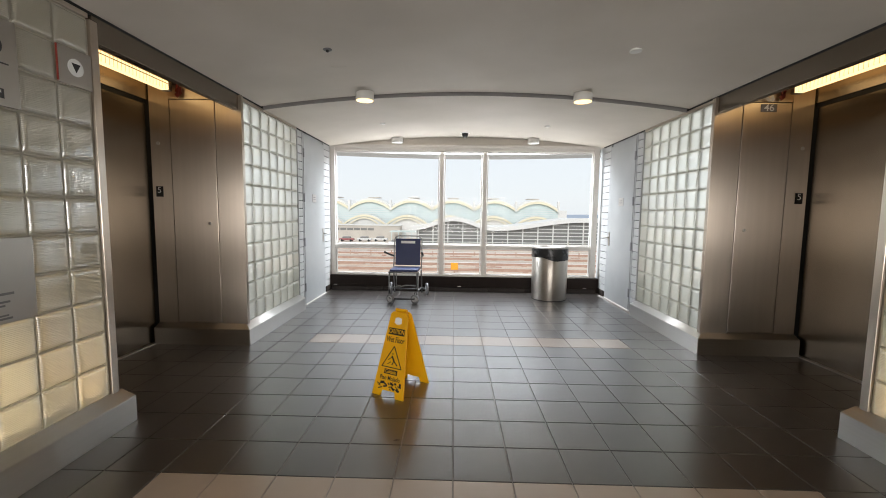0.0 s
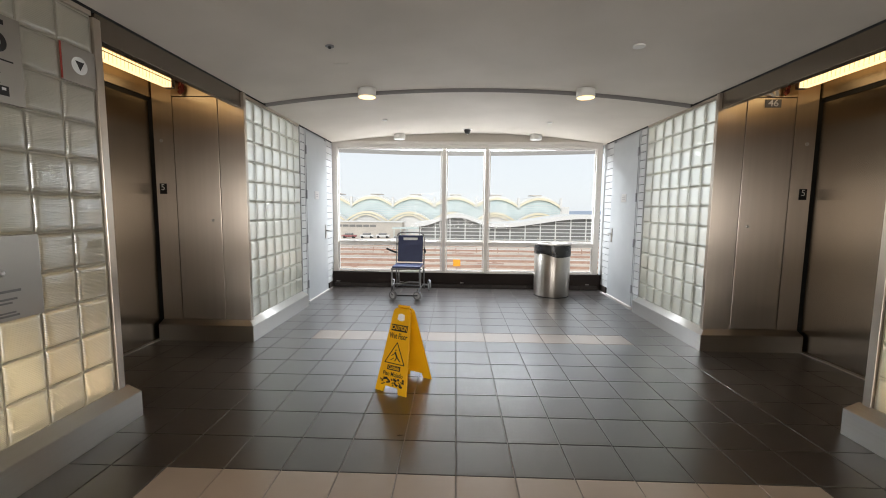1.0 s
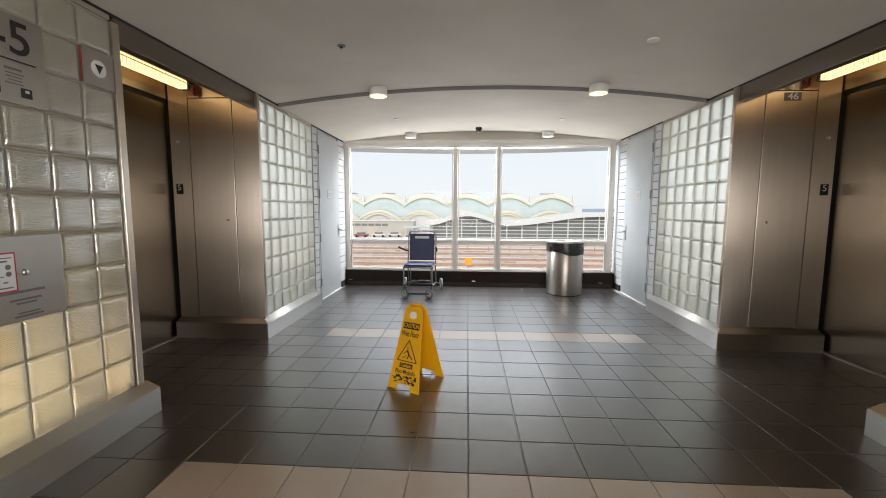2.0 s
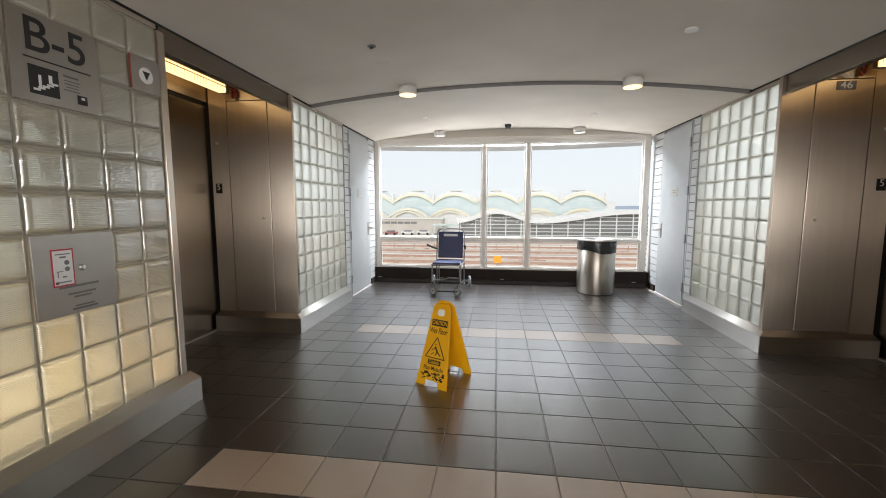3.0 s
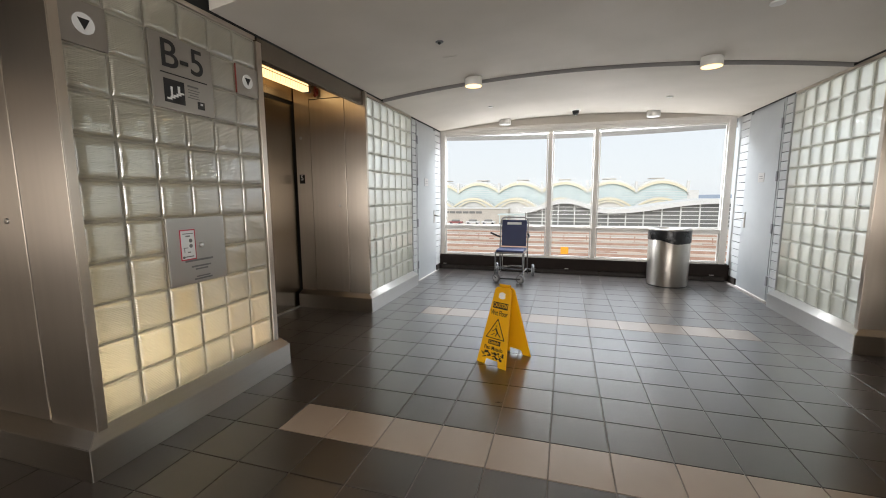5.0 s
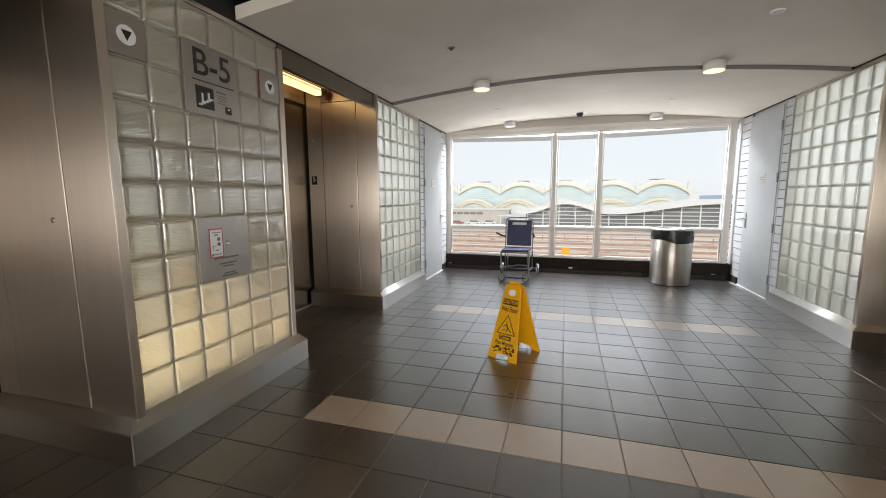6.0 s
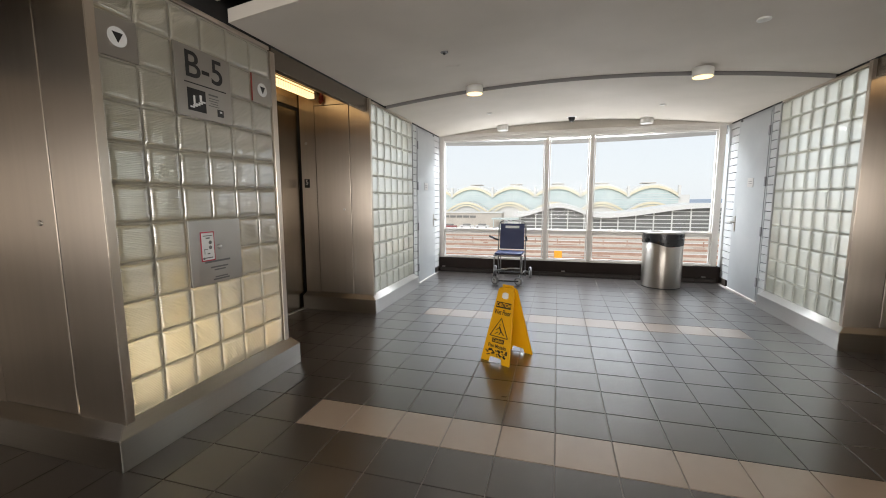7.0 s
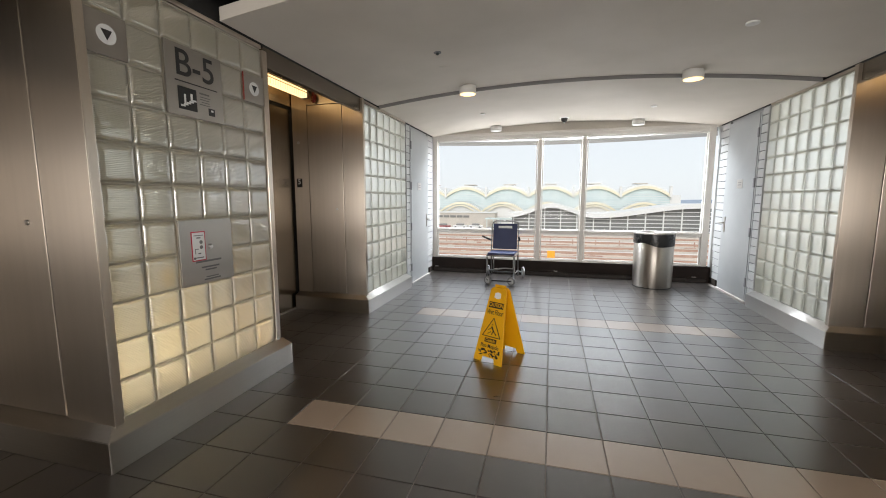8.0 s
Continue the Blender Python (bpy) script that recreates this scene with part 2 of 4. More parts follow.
def tube(points, r, seg=10, closed=False):
    """A round tube along points, with its corners kept."""
    bm = bmesh.new()
    pts = [Vector(p) for p in points]
    n = len(pts)
    rings = []
    for i, p in enumerate(pts):
        a = pts[i - 1] if (i or closed) else p
        b = pts[(i + 1) % n] if (i < n - 1 or closed) else p
        d = (b - a).normalized()
        side = d.cross(Vector((0.31, 0.17, 0.93)))
        side.normalize()
        up = side.cross(d)
        rings.append([bm.verts.new(p + r * (math.cos(2 * math.pi * k / seg) * side + math.sin(2 * math.pi * k / seg) * up)) for k in range(seg)])
    for i in range(n if closed else n - 1):
        a, b = rings[i], rings[(i + 1) % n]
        for k in range(seg):
            bm.faces.new((a[k], a[(k + 1) % seg], b[(k + 1) % seg], b[k]))
    if not closed:
        bm.faces.new(rings[0][::-1])
        bm.faces.new(rings[-1])
    bmesh.ops.recalc_face_normals(bm, faces=bm.faces)
    return bm


def rounded_path(points, r=0.05, n=5):
    """Points with each inner corner turned into a small bend."""
    pts = [Vector(p) for p in points]
    out = [pts[0]]
    for a, b, c in zip(pts, pts[1:], pts[2:]):
        p, q = b + (a - b).normalized() * r, b + (c - b).normalized() * r
        for i in range(n + 1):
            t = i / n
            out.append(p * (1 - t) ** 2 + b * 2 * t * (1 - t) + q * t ** 2)
    return out + [pts[-1]]


def outline(points, depth, bevel=0.0):
    """A flat plate from an outline in x and z, of that depth along y, its front face at y = 0."""
    bm = bmesh.new()
    f = bm.faces.new([bm.verts.new((x, 0, z)) for x, z in points])
    r = bmesh.ops.extrude_face_region(bm, geom=[f])
    bmesh.ops.translate(bm, verts=[v for v in r["geom"] if isinstance(v, bmesh.types.BMVert)], vec=(0, depth, 0))
    bmesh.ops.recalc_face_normals(bm, faces=bm.faces)
    if bevel:
        bmesh.ops.bevel(bm, geom=bm.edges[:], offset=bevel, segments=2, affect="EDGES", profile=0.5)
    return bm


def text_mesh(name, body, size, mat, parent, m, bold=0.0, xscale=1.0, depth=0.0006):
    """Lettering in the built-in font, standing in x and z and facing -y before m is applied."""
    cu = bpy.data.curves.new(name, "FONT")
    cu.body, cu.size, cu.align_x, cu.align_y, cu.extrude, cu.offset = body, size, "CENTER", "CENTER", depth, bold
    tmp = bpy.data.objects.new(name, cu)
    scene.collection.objects.link(tmp)
    me = bpy.data.meshes.new_from_object(tmp.evaluated_get(bpy.context.evaluated_depsgraph_get()))
    bpy.data.objects.remove(tmp)
    bpy.data.curves.remove(cu)
    me.transform(m @ pose(0, 0, 0, 90) @ Matrix.Diagonal((xscale, 1, 1, 1)))
    me.materials.clear()
    me.materials.append(mat)
    me.name = name
    ob = new(name, me)
    ob.parent = parent
    return ob


T = 0.305
MID = 0.172          # the lobby's centre line
U_PLINTH, U_GLASS, U_LIFT = 2.229, 2.325, 3.225
PITCH = 0.205
Z_SPRING, RISE, U_CEIL = 2.50, 0.165, 2.33


def sx(side, u):
    return MID + side * u


def sbox(side, u0, u1, y0, y1, z0, z1, bevel=0.0, bm=None):
    a, b = sorted((sx(side, u0), sx(side, u1)))
    return box(a, b, y0, y1, z0, z1, bevel, bm)


def facing(side, u, y, z):
    """A pose for flat things on a side wall: local -y looks into the lobby."""
    return pose(sx(side, u), y, z, 0, 0, 90 if side < 0 else -90)


# ---- floor ----
floor = tagged(link_mesh("floor", box(-6, 6.3, -7.2, 5.2, -0.3, -0.006), M_GROUT), "dark porcelain tile floor with beige border rows", "floor", kind="structure")


def tile_mesh(name, mat):
    bm = box(0.003, T - 0.003, 0.003, T - 0.003, -0.008, 0.0)
    bmesh.ops.bevel(bm, geom=[e for e in bm.edges if all(v.co.z > -0.001 for v in e.verts)], offset=0.0015, segments=1, affect="EDGES")
    me = bpy.data.meshes.new(name)
    bm.to_mesh(me)
    bm.free()
    me.materials.append(mat)
    return me


# ---- ceiling ----


def vault(y0, y1, spring, thick, name, half=2.318):
    bm = bmesh.new()
    n = 40
    rows = []
    for y in (y0, y1):
        for dz in (0, thick):
            rows.append([bm.verts.new((MID - half + 2 * half * i / n, y, spring + dz + RISE * (1 - ((2 * i / n - 1) * half / U_CEIL) ** 2))) for i in range(n + 1)])
    a, b, c, d = rows
    for i in range(n):
        bm.faces.new((a[i], a[i + 1], c[i + 1], c[i]))
        bm.faces.new((b[i], d[i], d[i + 1], b[i + 1]))
        bm.faces.new((a[i], b[i], b[i + 1], a[i + 1]))
        bm.faces.new((c[i], c[i + 1], d[i + 1], d[i]))
    for k in (0, n):
        bm.faces.new((a[k], b[k], d[k], c[k]))
    bmesh.ops.recalc_face_normals(bm, faces=bm.faces)
    ob = tagged(link_mesh(name, bm, M_CEIL), "off-white vaulted plaster ceiling panel, slightly stained", "ceiling", kind="structure")
    return ob


vault(2.60, 5.06, 2.485, 0.05, "ceiling_window_bay")
vault(0.045, 2.55, 2.505, 0.085, "ceiling_lift_bay")
vault(-7.0, -0.04, 2.60, 0.06, "ceiling_back_bay")
# grey metal edge of the window bay's panel, facing the step
bm = bmesh.new()
edge_rows = [[bm.verts.new((MID - 2.315 + 4.63 * i / 40, y, 2.477 + dz + RISE * (1 - ((i / 20 - 1) * 2.315 / U_CEIL) ** 2))) for i in range(41)] for y, dz in ((2.588, 0), (2.588, 0.075), (2.599, 0.075), (2.599, 0))]
for ra, rb in zip(edge_rows, edge_rows[1:] + edge_rows[:1]):
    for i in range(40):
        bm.faces.new((ra[i], ra[i + 1], rb[i + 1], rb[i]))
bmesh.ops.recalc_face_normals(bm, faces=bm.faces)
tagged(link_mesh("trim_ceiling_step", bm, M_EDGE), "dark grey metal edge along the ceiling step", "trim", kind="structure")
# added black slab keeps the unseen void overhead dark
tagged(link_mesh("ceiling_void_slab", box(-2.6, 2.9, -7.2, 5.3, 2.95, 3.05), M_BLACK), "black slab closing the unseen void above the ceiling panels", "ceiling", kind="structure")

# ---- walls beside the lobby ----


def glass_wall(side, y0, cols, name, plinth_end, u_end, plates=()):
    """A pier of glass blocks on a steel plinth; y0: where the blocks begin."""
    y1 = y0 + cols * PITCH
    ya, yb = y0 - 0.057, y1 + (0.058 if cols == 6 else 0.02)
    wall = tagged(link_mesh(name, sbox(side, U_GLASS + 0.012, U_GLASS + 0.024, y0, y1, 0.195, 0.2), M_MORTAR), "glass block wall with pale joints above a brushed steel plinth", "wall", kind="structure")
    # joints between the blocks
    bm = bmesh.new()
    for r in range(12):
        z = 0.2 + r * PITCH
        sbox(side, U_GLASS + 0.006, U_GLASS + 0.040, y0, y1, z - 0.005, z + 0.005, bm=bm)
    for c in range(cols + 1):
        y = y0 + c * PITCH
        sbox(side, U_GLASS + 0.0065, U_GLASS + 0.0395, y - 0.005, y + 0.005, 0.2, 0.2 + 11 * PITCH, bm=bm)
    part("joint_grid", bm, M_MORTAR, wall)
    # plinth with a sloped cap, mitred round the corner of the pier
    f = y0 - 0.057
    bm = bmesh.new()
    prof = ((0.0, 0.0), (0.0, 0.166), (0.088, 0.208), (0.1, 0.208), (0.1, 0.0))
    stations = [[bm.verts.new((sx(side, u), y, z)) for u, y, z in row] for row in (
        [(U_PLINTH + d, plinth_end, z) for d, z in prof],
        [(U_PLINTH + d, f - 0.08 + d, z) for d, z in prof],
        [(u_end, f - 0.08 + d, z) for d, z in prof])]
    for p, q in zip(stations, stations[1:]):
        for i in range(5):
            j = (i + 1) % 5
            bm.faces.new((p[i], p[j], q[j], q[i]))
    bm.faces.new(stations[0])
    bm.faces.new(stations[-1][::-1])
    bmesh.ops.recalc_face_normals(bm, faces=bm.faces)
    bmesh.ops.bevel(bm, geom=bm.edges[:], offset=0.003, segments=2, affect="EDGES")
    part("plinth", bm, M_STEEL_H, wall, "brushed steel plinth with a sloped cap")
    # steel edge trims; the shadow gap at the head is a black strip
    part("edge_trim", sbox(side, U_GLASS - 0.035, U_GLASS + 0.1, ya + 0.0045, y0 - 0.008, 0.2, 2.488, 0.003), M_STEEL, wall)
    part("edge_trim", sbox(side, U_GLASS - 0.012, U_GLASS + 0.1, y1 + 0.008, yb, 0.2, 2.46, 0.004), M_STEEL if cols == 6 else M_BOARD, wall)
    part("head_gap_shade", sbox(side, U_GLASS + 0.01, U_GLASS + 0.1, ya, yb, 2.492, 2.95), M_BLACK, wall)
    part("head_trim", sbox(side, U_GLASS - 0.004, U_GLASS + 0.1, y0 - 0.007, y1 + 0.007, 2.464, 2.4915, 0.003), M_STEEL, wall)
    # the blocks
    bm = bmesh.new()
    h, n = PITCH / 2 - 0.0055, 12
    grid = {}
    for a in range(n + 1):
        for b in range(n + 1):
            u, v = 2 * a / n - 1, 2 * b / n - 1
            u, v = math.copysign(abs(u) ** 0.45, u), math.copysign(abs(v) ** 0.45, v)
            grid[a, b] = bm.verts.new((u * h, 0.006 - 0.014 * (1 - abs(u) ** 12) * (1 - abs(v) ** 12), v * h))
    for a in range(n):
        for b in range(n):
            bm.faces.new((grid[a, b], grid[a + 1, b], grid[a + 1, b + 1], grid[a, b + 1]))
    rim = [e for e in bm.edges if e.is_boundary]
    ext = bmesh.ops.extrude_edge_only(bm, edges=rim)
    for v in ext["geom"]:
        if isinstance(v, bmesh.types.BMVert):
            v.co.y = 0.034
    bmesh.ops.contextual_create(bm, geom=[e for e in bm.edges if e.is_boundary])
    bmesh.ops.recalc_face_normals(bm, faces=bm.faces)
    me = bpy.data.meshes.new("glass_block")
    bm.to_mesh(me)
    bm.free()
    for f in me.polygons:
        f.use_smooth = f.normal.y < -0.05
    me.materials.append(M_BLOCK)
    for r in range(11):
        for c in range(cols):
            if (r, c) in plates:
                continue
            ob = new("glass_block", me)
            ob.parent = wall
            ob.matrix_world = facing(side, U_GLASS, y0 + (c + 0.5) * PITCH, 0.2 + (r + 0.5) * PITCH)
    return wall


NEAR_Y, FAR_Y = -0.80, 2.12
panel_cells = {(r, c) for r in (3, 4) for c in (2, 3)} | {(r, c) for r in (8, 9) for c in (2, 3)} | {(9, 0), (9, 5)}
glass_wall(-1, NEAR_Y, 6, "wall_west_near", 0.516, 3.38, panel_cells)
glass_wall(1, NEAR_Y, 6, "wall_east_near", 0.516, 3.38)
glass_wall(-1, FAR_Y, 7, "wall_west_far", 3.53, U_LIFT - 0.01)
glass_wall(1, FAR_Y, 7, "wall_east_far", 3.53, U_LIFT - 0.01)

# closed cavities behind the near piers, with a warm strip lamp at their foot
for side in (-1, 1):
    bm = sbox(side, 2.78, 2.82, -0.80, 0.48, 0, 2.95)
    sbox(side, 2.43, 2.78, -0.80, 0.48, 2.6, 2.65, bm=bm)
    tagged(link_mesh("wall_cavity", bm, M_WHITE), "white back wall of the glass block pier", "wall", kind="structure")
    lamp("pier_strip_lamp", "AREA", 7.5, (1.0, 0.79, 0.48), look((sx(side, 2.47), -0.2, 0.16), (sx(side, 2.80), -0.2, 0.62)), size=1.3, size_y=0.1)


def lift_recess(side, y0, y1, number, p0=2.548, p1=3.01, lock_u=2.643, u_lift=U_LIFT, lit=True):
    """A lift lobby recess: lift door, lit head, steel jambs and an access panel on the face that looks back."""
    s = side
    door_u = u_lift
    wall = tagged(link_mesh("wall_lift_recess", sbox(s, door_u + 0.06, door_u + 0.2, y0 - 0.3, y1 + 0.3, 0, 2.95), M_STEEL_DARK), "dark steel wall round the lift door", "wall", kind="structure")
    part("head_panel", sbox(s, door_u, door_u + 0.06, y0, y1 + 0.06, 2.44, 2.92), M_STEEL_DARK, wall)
    part("soffit", sbox(s, U_GLASS + 0.06, door_u + 0.06, y0 - 0.04, y1 + 0.05, 2.68, 2.72), M_WHITE, wall)
    part("near_return", sbox(s, U_GLASS + 0.11, door_u, y0 - 0.03, y0, 0, 2.8), M_STEEL, wall)
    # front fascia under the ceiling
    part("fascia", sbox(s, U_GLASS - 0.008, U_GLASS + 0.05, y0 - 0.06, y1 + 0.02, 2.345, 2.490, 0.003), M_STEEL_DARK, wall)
    part("fascia_gap", sbox(s, U_GLASS + 0.0, U_GLASS + 0.06, y0 - 0.06, y1 + 0.02, 2.492, 2.95), M_BLACK, wall)
    # face with the access panel
    f = y1
    part("jamb_face", sbox(s, p1 + 0.002, door_u - 0.014, f, f + 0.05, 0.0, 2.80), M_STEEL, wall)
    # black pieces put shade into the gaps round the jamb and panel
    part("jamb_gap", sbox(s, door_u - 0.014, door_u + 0.06, f + 0.01, f + 0.05, 0, 2.80), M_BLACK, wall)
    part("corner_face", sbox(s, U_GLASS - 0.036, p0, f - 0.001, f + 0.003, 0.165, 2.49, 0.0012), M_STEEL, wall)
    part("over_panel", sbox(s, p0, p1, f, f + 0.05, 2.452, 2.80), M_STEEL, wall)
    part("panel_back", sbox(s, p0, p1, f + 0.022, f + 0.05, 0.0, 2.452), M_BLACK, wall)
    part("blind_back", sbox(s, 2.43, door_u - 0.036, f + 0.051, f + 0.07, 0, 2.8), M_BLACK, wall)
    part("panel_sill", sbox(s, p0 + 0.001, p1 + 0.001, f + 0.0005, f + 0.0215, 0.0, 0.2), M_STEEL_H, wall)
    panel = tagged(link_mesh("access_panel", sbox(s, p0 + 0.007, p1 - 0.007, f - 0.004, f + 0.02, 0.213, 2.443, 0.003), M_STEEL), "tall brushed steel access panel with a small round lock", "panel", group="lift access panels")
    lock = cyl(0.014, 0, 0.008, 20, bevel=0.002)
    lock.transform(pose(sx(s, lock_u), f - 0.004, 1.233, 90))
    part("lock", lock, M_BRIGHT, panel, "chrome round lock", True)
    screw = lathe([(0.018, 0), (0.018, 0.004), (0.011, 0.006), (0.010, 0.002), (0.002, 0.002)], 20)
    screw.transform(pose(sx(s, p1 + 0.125), f, 2.02, 90))
    part("key_switch", screw, M_BRIGHT, wall, "", True)
    sign = tagged(link_mesh("floor_number_sign", box(-0.036, 0.036, -0.003, 0.001, -0.052, 0.052, 0.001), M_INK), "small black floor number sign with a white digit", "sign", group="floor number signs")
    sign.matrix_world = pose(sx(s, p1 + 0.13), f - 0.002, 1.545)
    text_mesh("digit", "5", 0.085, M_SIGNWHITE, sign, pose(0, -0.0048, 0.012))
    if number:
        plate = tagged(link_mesh("lift_number_plate", box(-0.075, 0.075, -0.003, 0.001, -0.037, 0.037, 0.001), M_GREYINK), "grey plate with a pale number above the panel", "sign")
        plate.matrix_world = pose(sx(s, 2.785), f - 0.006, 2.392)
        text_mesh("number", number, 0.085, M_SIGNWHITE, plate, pose(0, -0.0048, 0), bold=0.0006, xscale=1.15)
    # lift door in two leaves; shade of the head reveal is a black strip
    door = thing("lift_door", "closed dark brushed steel lift door", "lift door", group="lift doors")
    w = (y1 - y0 - 0.02) / 2
    for k in (0, 1):
        a = y0 + 0.01 + k * (w + 0.003)
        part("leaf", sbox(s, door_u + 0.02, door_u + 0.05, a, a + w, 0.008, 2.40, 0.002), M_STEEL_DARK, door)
    part("head_gap", sbox(s, door_u + 0.015, door_u + 0.055, y0, y1 + 0.01, 2.402, 2.439), M_BLACK, door)
    part("sill", sbox(s, door_u - 0.02, door_u + 0.05, y0, y1, 0.0005, 0.007), M_STEEL_H, door)
    # strip light over the door
    light = thing("strip_light", "warm lit strip light with a ribbed lens above the lift door" if lit else "unlit strip light with a ribbed lens above the lift door", "light", group="lift strip lights")
    part("housing", sbox(s, 2.905, 3.0, y0 + 0.003, y1 - 0.003, 2.577, 2.588, 0.002), M_STEEL_DARK, light)
    part("lens", sbox(s, 2.91, 2.99, y0 + 0.01, y1 - 0.13, 2.495, 2.5765, 0.008), M_LENS if lit else M_LENSRIB, light, "glowing ribbed lens" if lit else "unlit ribbed lens")
    part("end_cap", sbox(s, 2.908, 2.992, y1 - 0.128, y1 - 0.085, 2.493, 2.5765, 0.006), M_PLATE, light)
    part("reflector", sbox(s, 2.93, 2.99, y0 + 0.01, y1 - 0.05, 2.589, 2.672, 0.008), M_LIT_REFLECTOR if lit else M_WHITE, light, "reflector with the lamp's amber light put in as glow" if lit else "white reflector")
    for k in range(36):
        a = y0 + 0.02 + k * (y1 - y0 - 0.16) / 36
        part("lens_rib", sbox(s, 2.908, 2.914, a, a + 0.0022, 2.4945, 2.576), M_LENSRIB, light)
    part("lens_seam", sbox(s, 2.9055, 2.9095, y0 + 0.012, y1 - 0.132, 2.546, 2.553), M_GREYINK, light, "dark seam along the lens")
    # strip of red tape at the head of the panel
    tape = bmesh.new()
    for k in range(5):
        merge(tape, box(-0.012 + 0.002 * k, 0.012, -0.004, 0.004, -0.018 - 0.006 * k, 0.014 + 0.004 * k), pose(0.012 * (k % 3 - 1), 0, 0.018 * (k - 2), 0, 17 * (k - 2), 25 * k))
    tp = tagged(link_mesh("red_tape", tape, M_RED), "crumpled scrap of red tape hanging at the lift head", "tape", group="tape scraps")
    tp.matrix_world = pose(sx(s, 2.885), y1 - 0.035, 2.525) @ Matrix.Diagonal((1.25, 1.0, 1.25, 1))
    return wall


lift_recess(-1, 0.515, 2.063, "")
lift_recess(1, 0.515, 2.063, "46")
lift_recess(-1, -2.42, -0.857, "", 2.615, 3.20, 2.73, 3.40, False)
lift_recess(1, -2.42, -0.857, "", 2.615, 3.20, 2.73, 3.40, False)

# ---- door walls and boards ----


def lever_handle():
    bm = box(-0.022, 0.022, -0.008, 0.0, -0.11, 0.11, 0.004)
    merge(bm, tube(rounded_path([(0, -0.006, 0.02), (0, -0.055, 0.02), (-0.11, -0.055, 0.02)], 0.02), 0.010))
    return bm


for side, name in ((-1, "west"), (1, "east")):
    s = side
    wall = tagged(link_mesh("wall_" + name + "_door", sbox(s, U_GLASS + 0.03, U_GLASS + 0.15, 3.575, 5.25, 0, 2.95), M_DOOR), "grey wall with horizontal boards round a service door", "wall", kind="structure")
    for a, b in ((3.578, 3.765), (4.735, 5.045)):
        for k in range(22):
            z = 0.10 + k * 0.109
            part("board", sbox(s, U_GLASS + 0.008, U_GLASS + 0.026, a, b, z, min(z + 0.098, 2.47)), M_BOARD, wall)
    # black sheet puts shade into the gaps between the boards
    for a, b in ((3.576, 3.766), (4.733, 5.055)):
        part("board_gap_shade", sbox(s, U_GLASS + 0.0262, U_GLASS + 0.0295, a, b, 0.02, 2.48), M_BLACK, wall)
    part("skirting_tile", sbox(s, U_GLASS + 0.002, U_GLASS + 0.03, 4.80, 5.04, 0, 0.098, 0.003), M_SKIRT, wall)
    part("head_gap_shade", sbox(s, U_GLASS + 0.012, U_GLASS + 0.03, 3.575, 5.06, 2.485, 2.6), M_BLACK, wall)
    dr = tagged(link_mesh("door_" + name, sbox(s, U_GLASS + 0.0, U_GLASS + 0.03, 3.81, 4.70, 0.012, 2.44, 0.003), M_DOOR), "closed grey painted flush service door", "door", kind="structure")
    part("door_frame", sbox(s, U_GLASS + 0.004, U_GLASS + 0.04, 3.768, 3.803, 0, 2.48, 0.003), M_DOOR, dr)
    part("door_frame", sbox(s, U_GLASS + 0.004, U_GLASS + 0.04, 4.704, 4.732, 0, 2.48, 0.003), M_DOOR, dr)
    part("threshold", sbox(s, U_GLASS - 0.02, U_GLASS + 0.04, 3.78, 4.72, 0.0005, 0.012, 0.003), M_FRAME, dr)
    for z in (0.26, 0.92, 1.56, 2.19):
        hg = sbox(s, U_GLASS - 0.010, U_GLASS + 0.004, 3.79, 3.825, z - 0.06, z + 0.06, 0.003)
        part("hinge", hg, M_RUBBER, dr, "dark steel hinge")
    hd = part("door_handle", lever_handle(), M_PLATE, dr, "satin lever handle on a tall plate", True)
    hd.matrix_world = facing(s, U_GLASS, 4.62, 0.98)
    if s < 0:
        hd.matrix_world = facing(s, U_GLASS, 4.62, 0.98) @ Matrix.Diagonal((-1, 1, 1, 1))
    sg = tagged(link_mesh("door_sign", box(-0.085, 0.085, -0.004, 0, -0.06, 0.06, 0.0015), M_PLATE), "small pale plate on the service door", "sign", group="door signs")
    sg.matrix_world = facing(s, U_GLASS - 0.001, 4.22, 1.56)
    for k in range(2):
        b = part("print_line", box(-0.05, 0.05, -0.0045, -0.0035, 0.012 - 0.03 * k, 0.02 - 0.03 * k), M_GREYINK, sg)

# ---- window wall ----
WY = 5.10
wl = tagged(link_mesh("wall_north_head", box(-2.6, 2.9, WY - 0.03, WY + 0.2, 2.50, 2.95), M_CEIL), "off-white wall above the window", "wall", kind="structure")
tagged(link_mesh("wall_north_sill", box(-2.6, 2.9, WY - 0.02, WY + 0.2, -0.3, 0.245), M_LEDGE), "dark wall under the window", "wall", kind="structure")
bm = box(-2.17, 2.46, 5.0, WY - 0.024, 0.075, 0.262, 0.004)
ledge = tagged(link_mesh("window_ledge", bm, M_LEDGE), "dark brown boxed ledge under the window", "ledge", kind="structure")
for k in range(15):
    a = -5 * T - 2 * T + k * T
    part("skirting_tile", box(max(a + 0.002, -2.17), min(a + T - 0.002, 2.46), 4.985, WY - 0.03, 0.0, 0.072, 0.003), M_SKIRT, ledge)
for x in (-2.07, -0.95, 0.1, 2.26):
    part("ledge_clip", box(x - 0.03, x + 0.03, 4.992, 5.0, 0.09, 0.10), M_PLATE, ledge)
part("sill_strip", box(-1.35, 2.1, 5.02, 5.045, 0.262, 0.268), M_PLATE, ledge, "pale worn strip along the ledge")
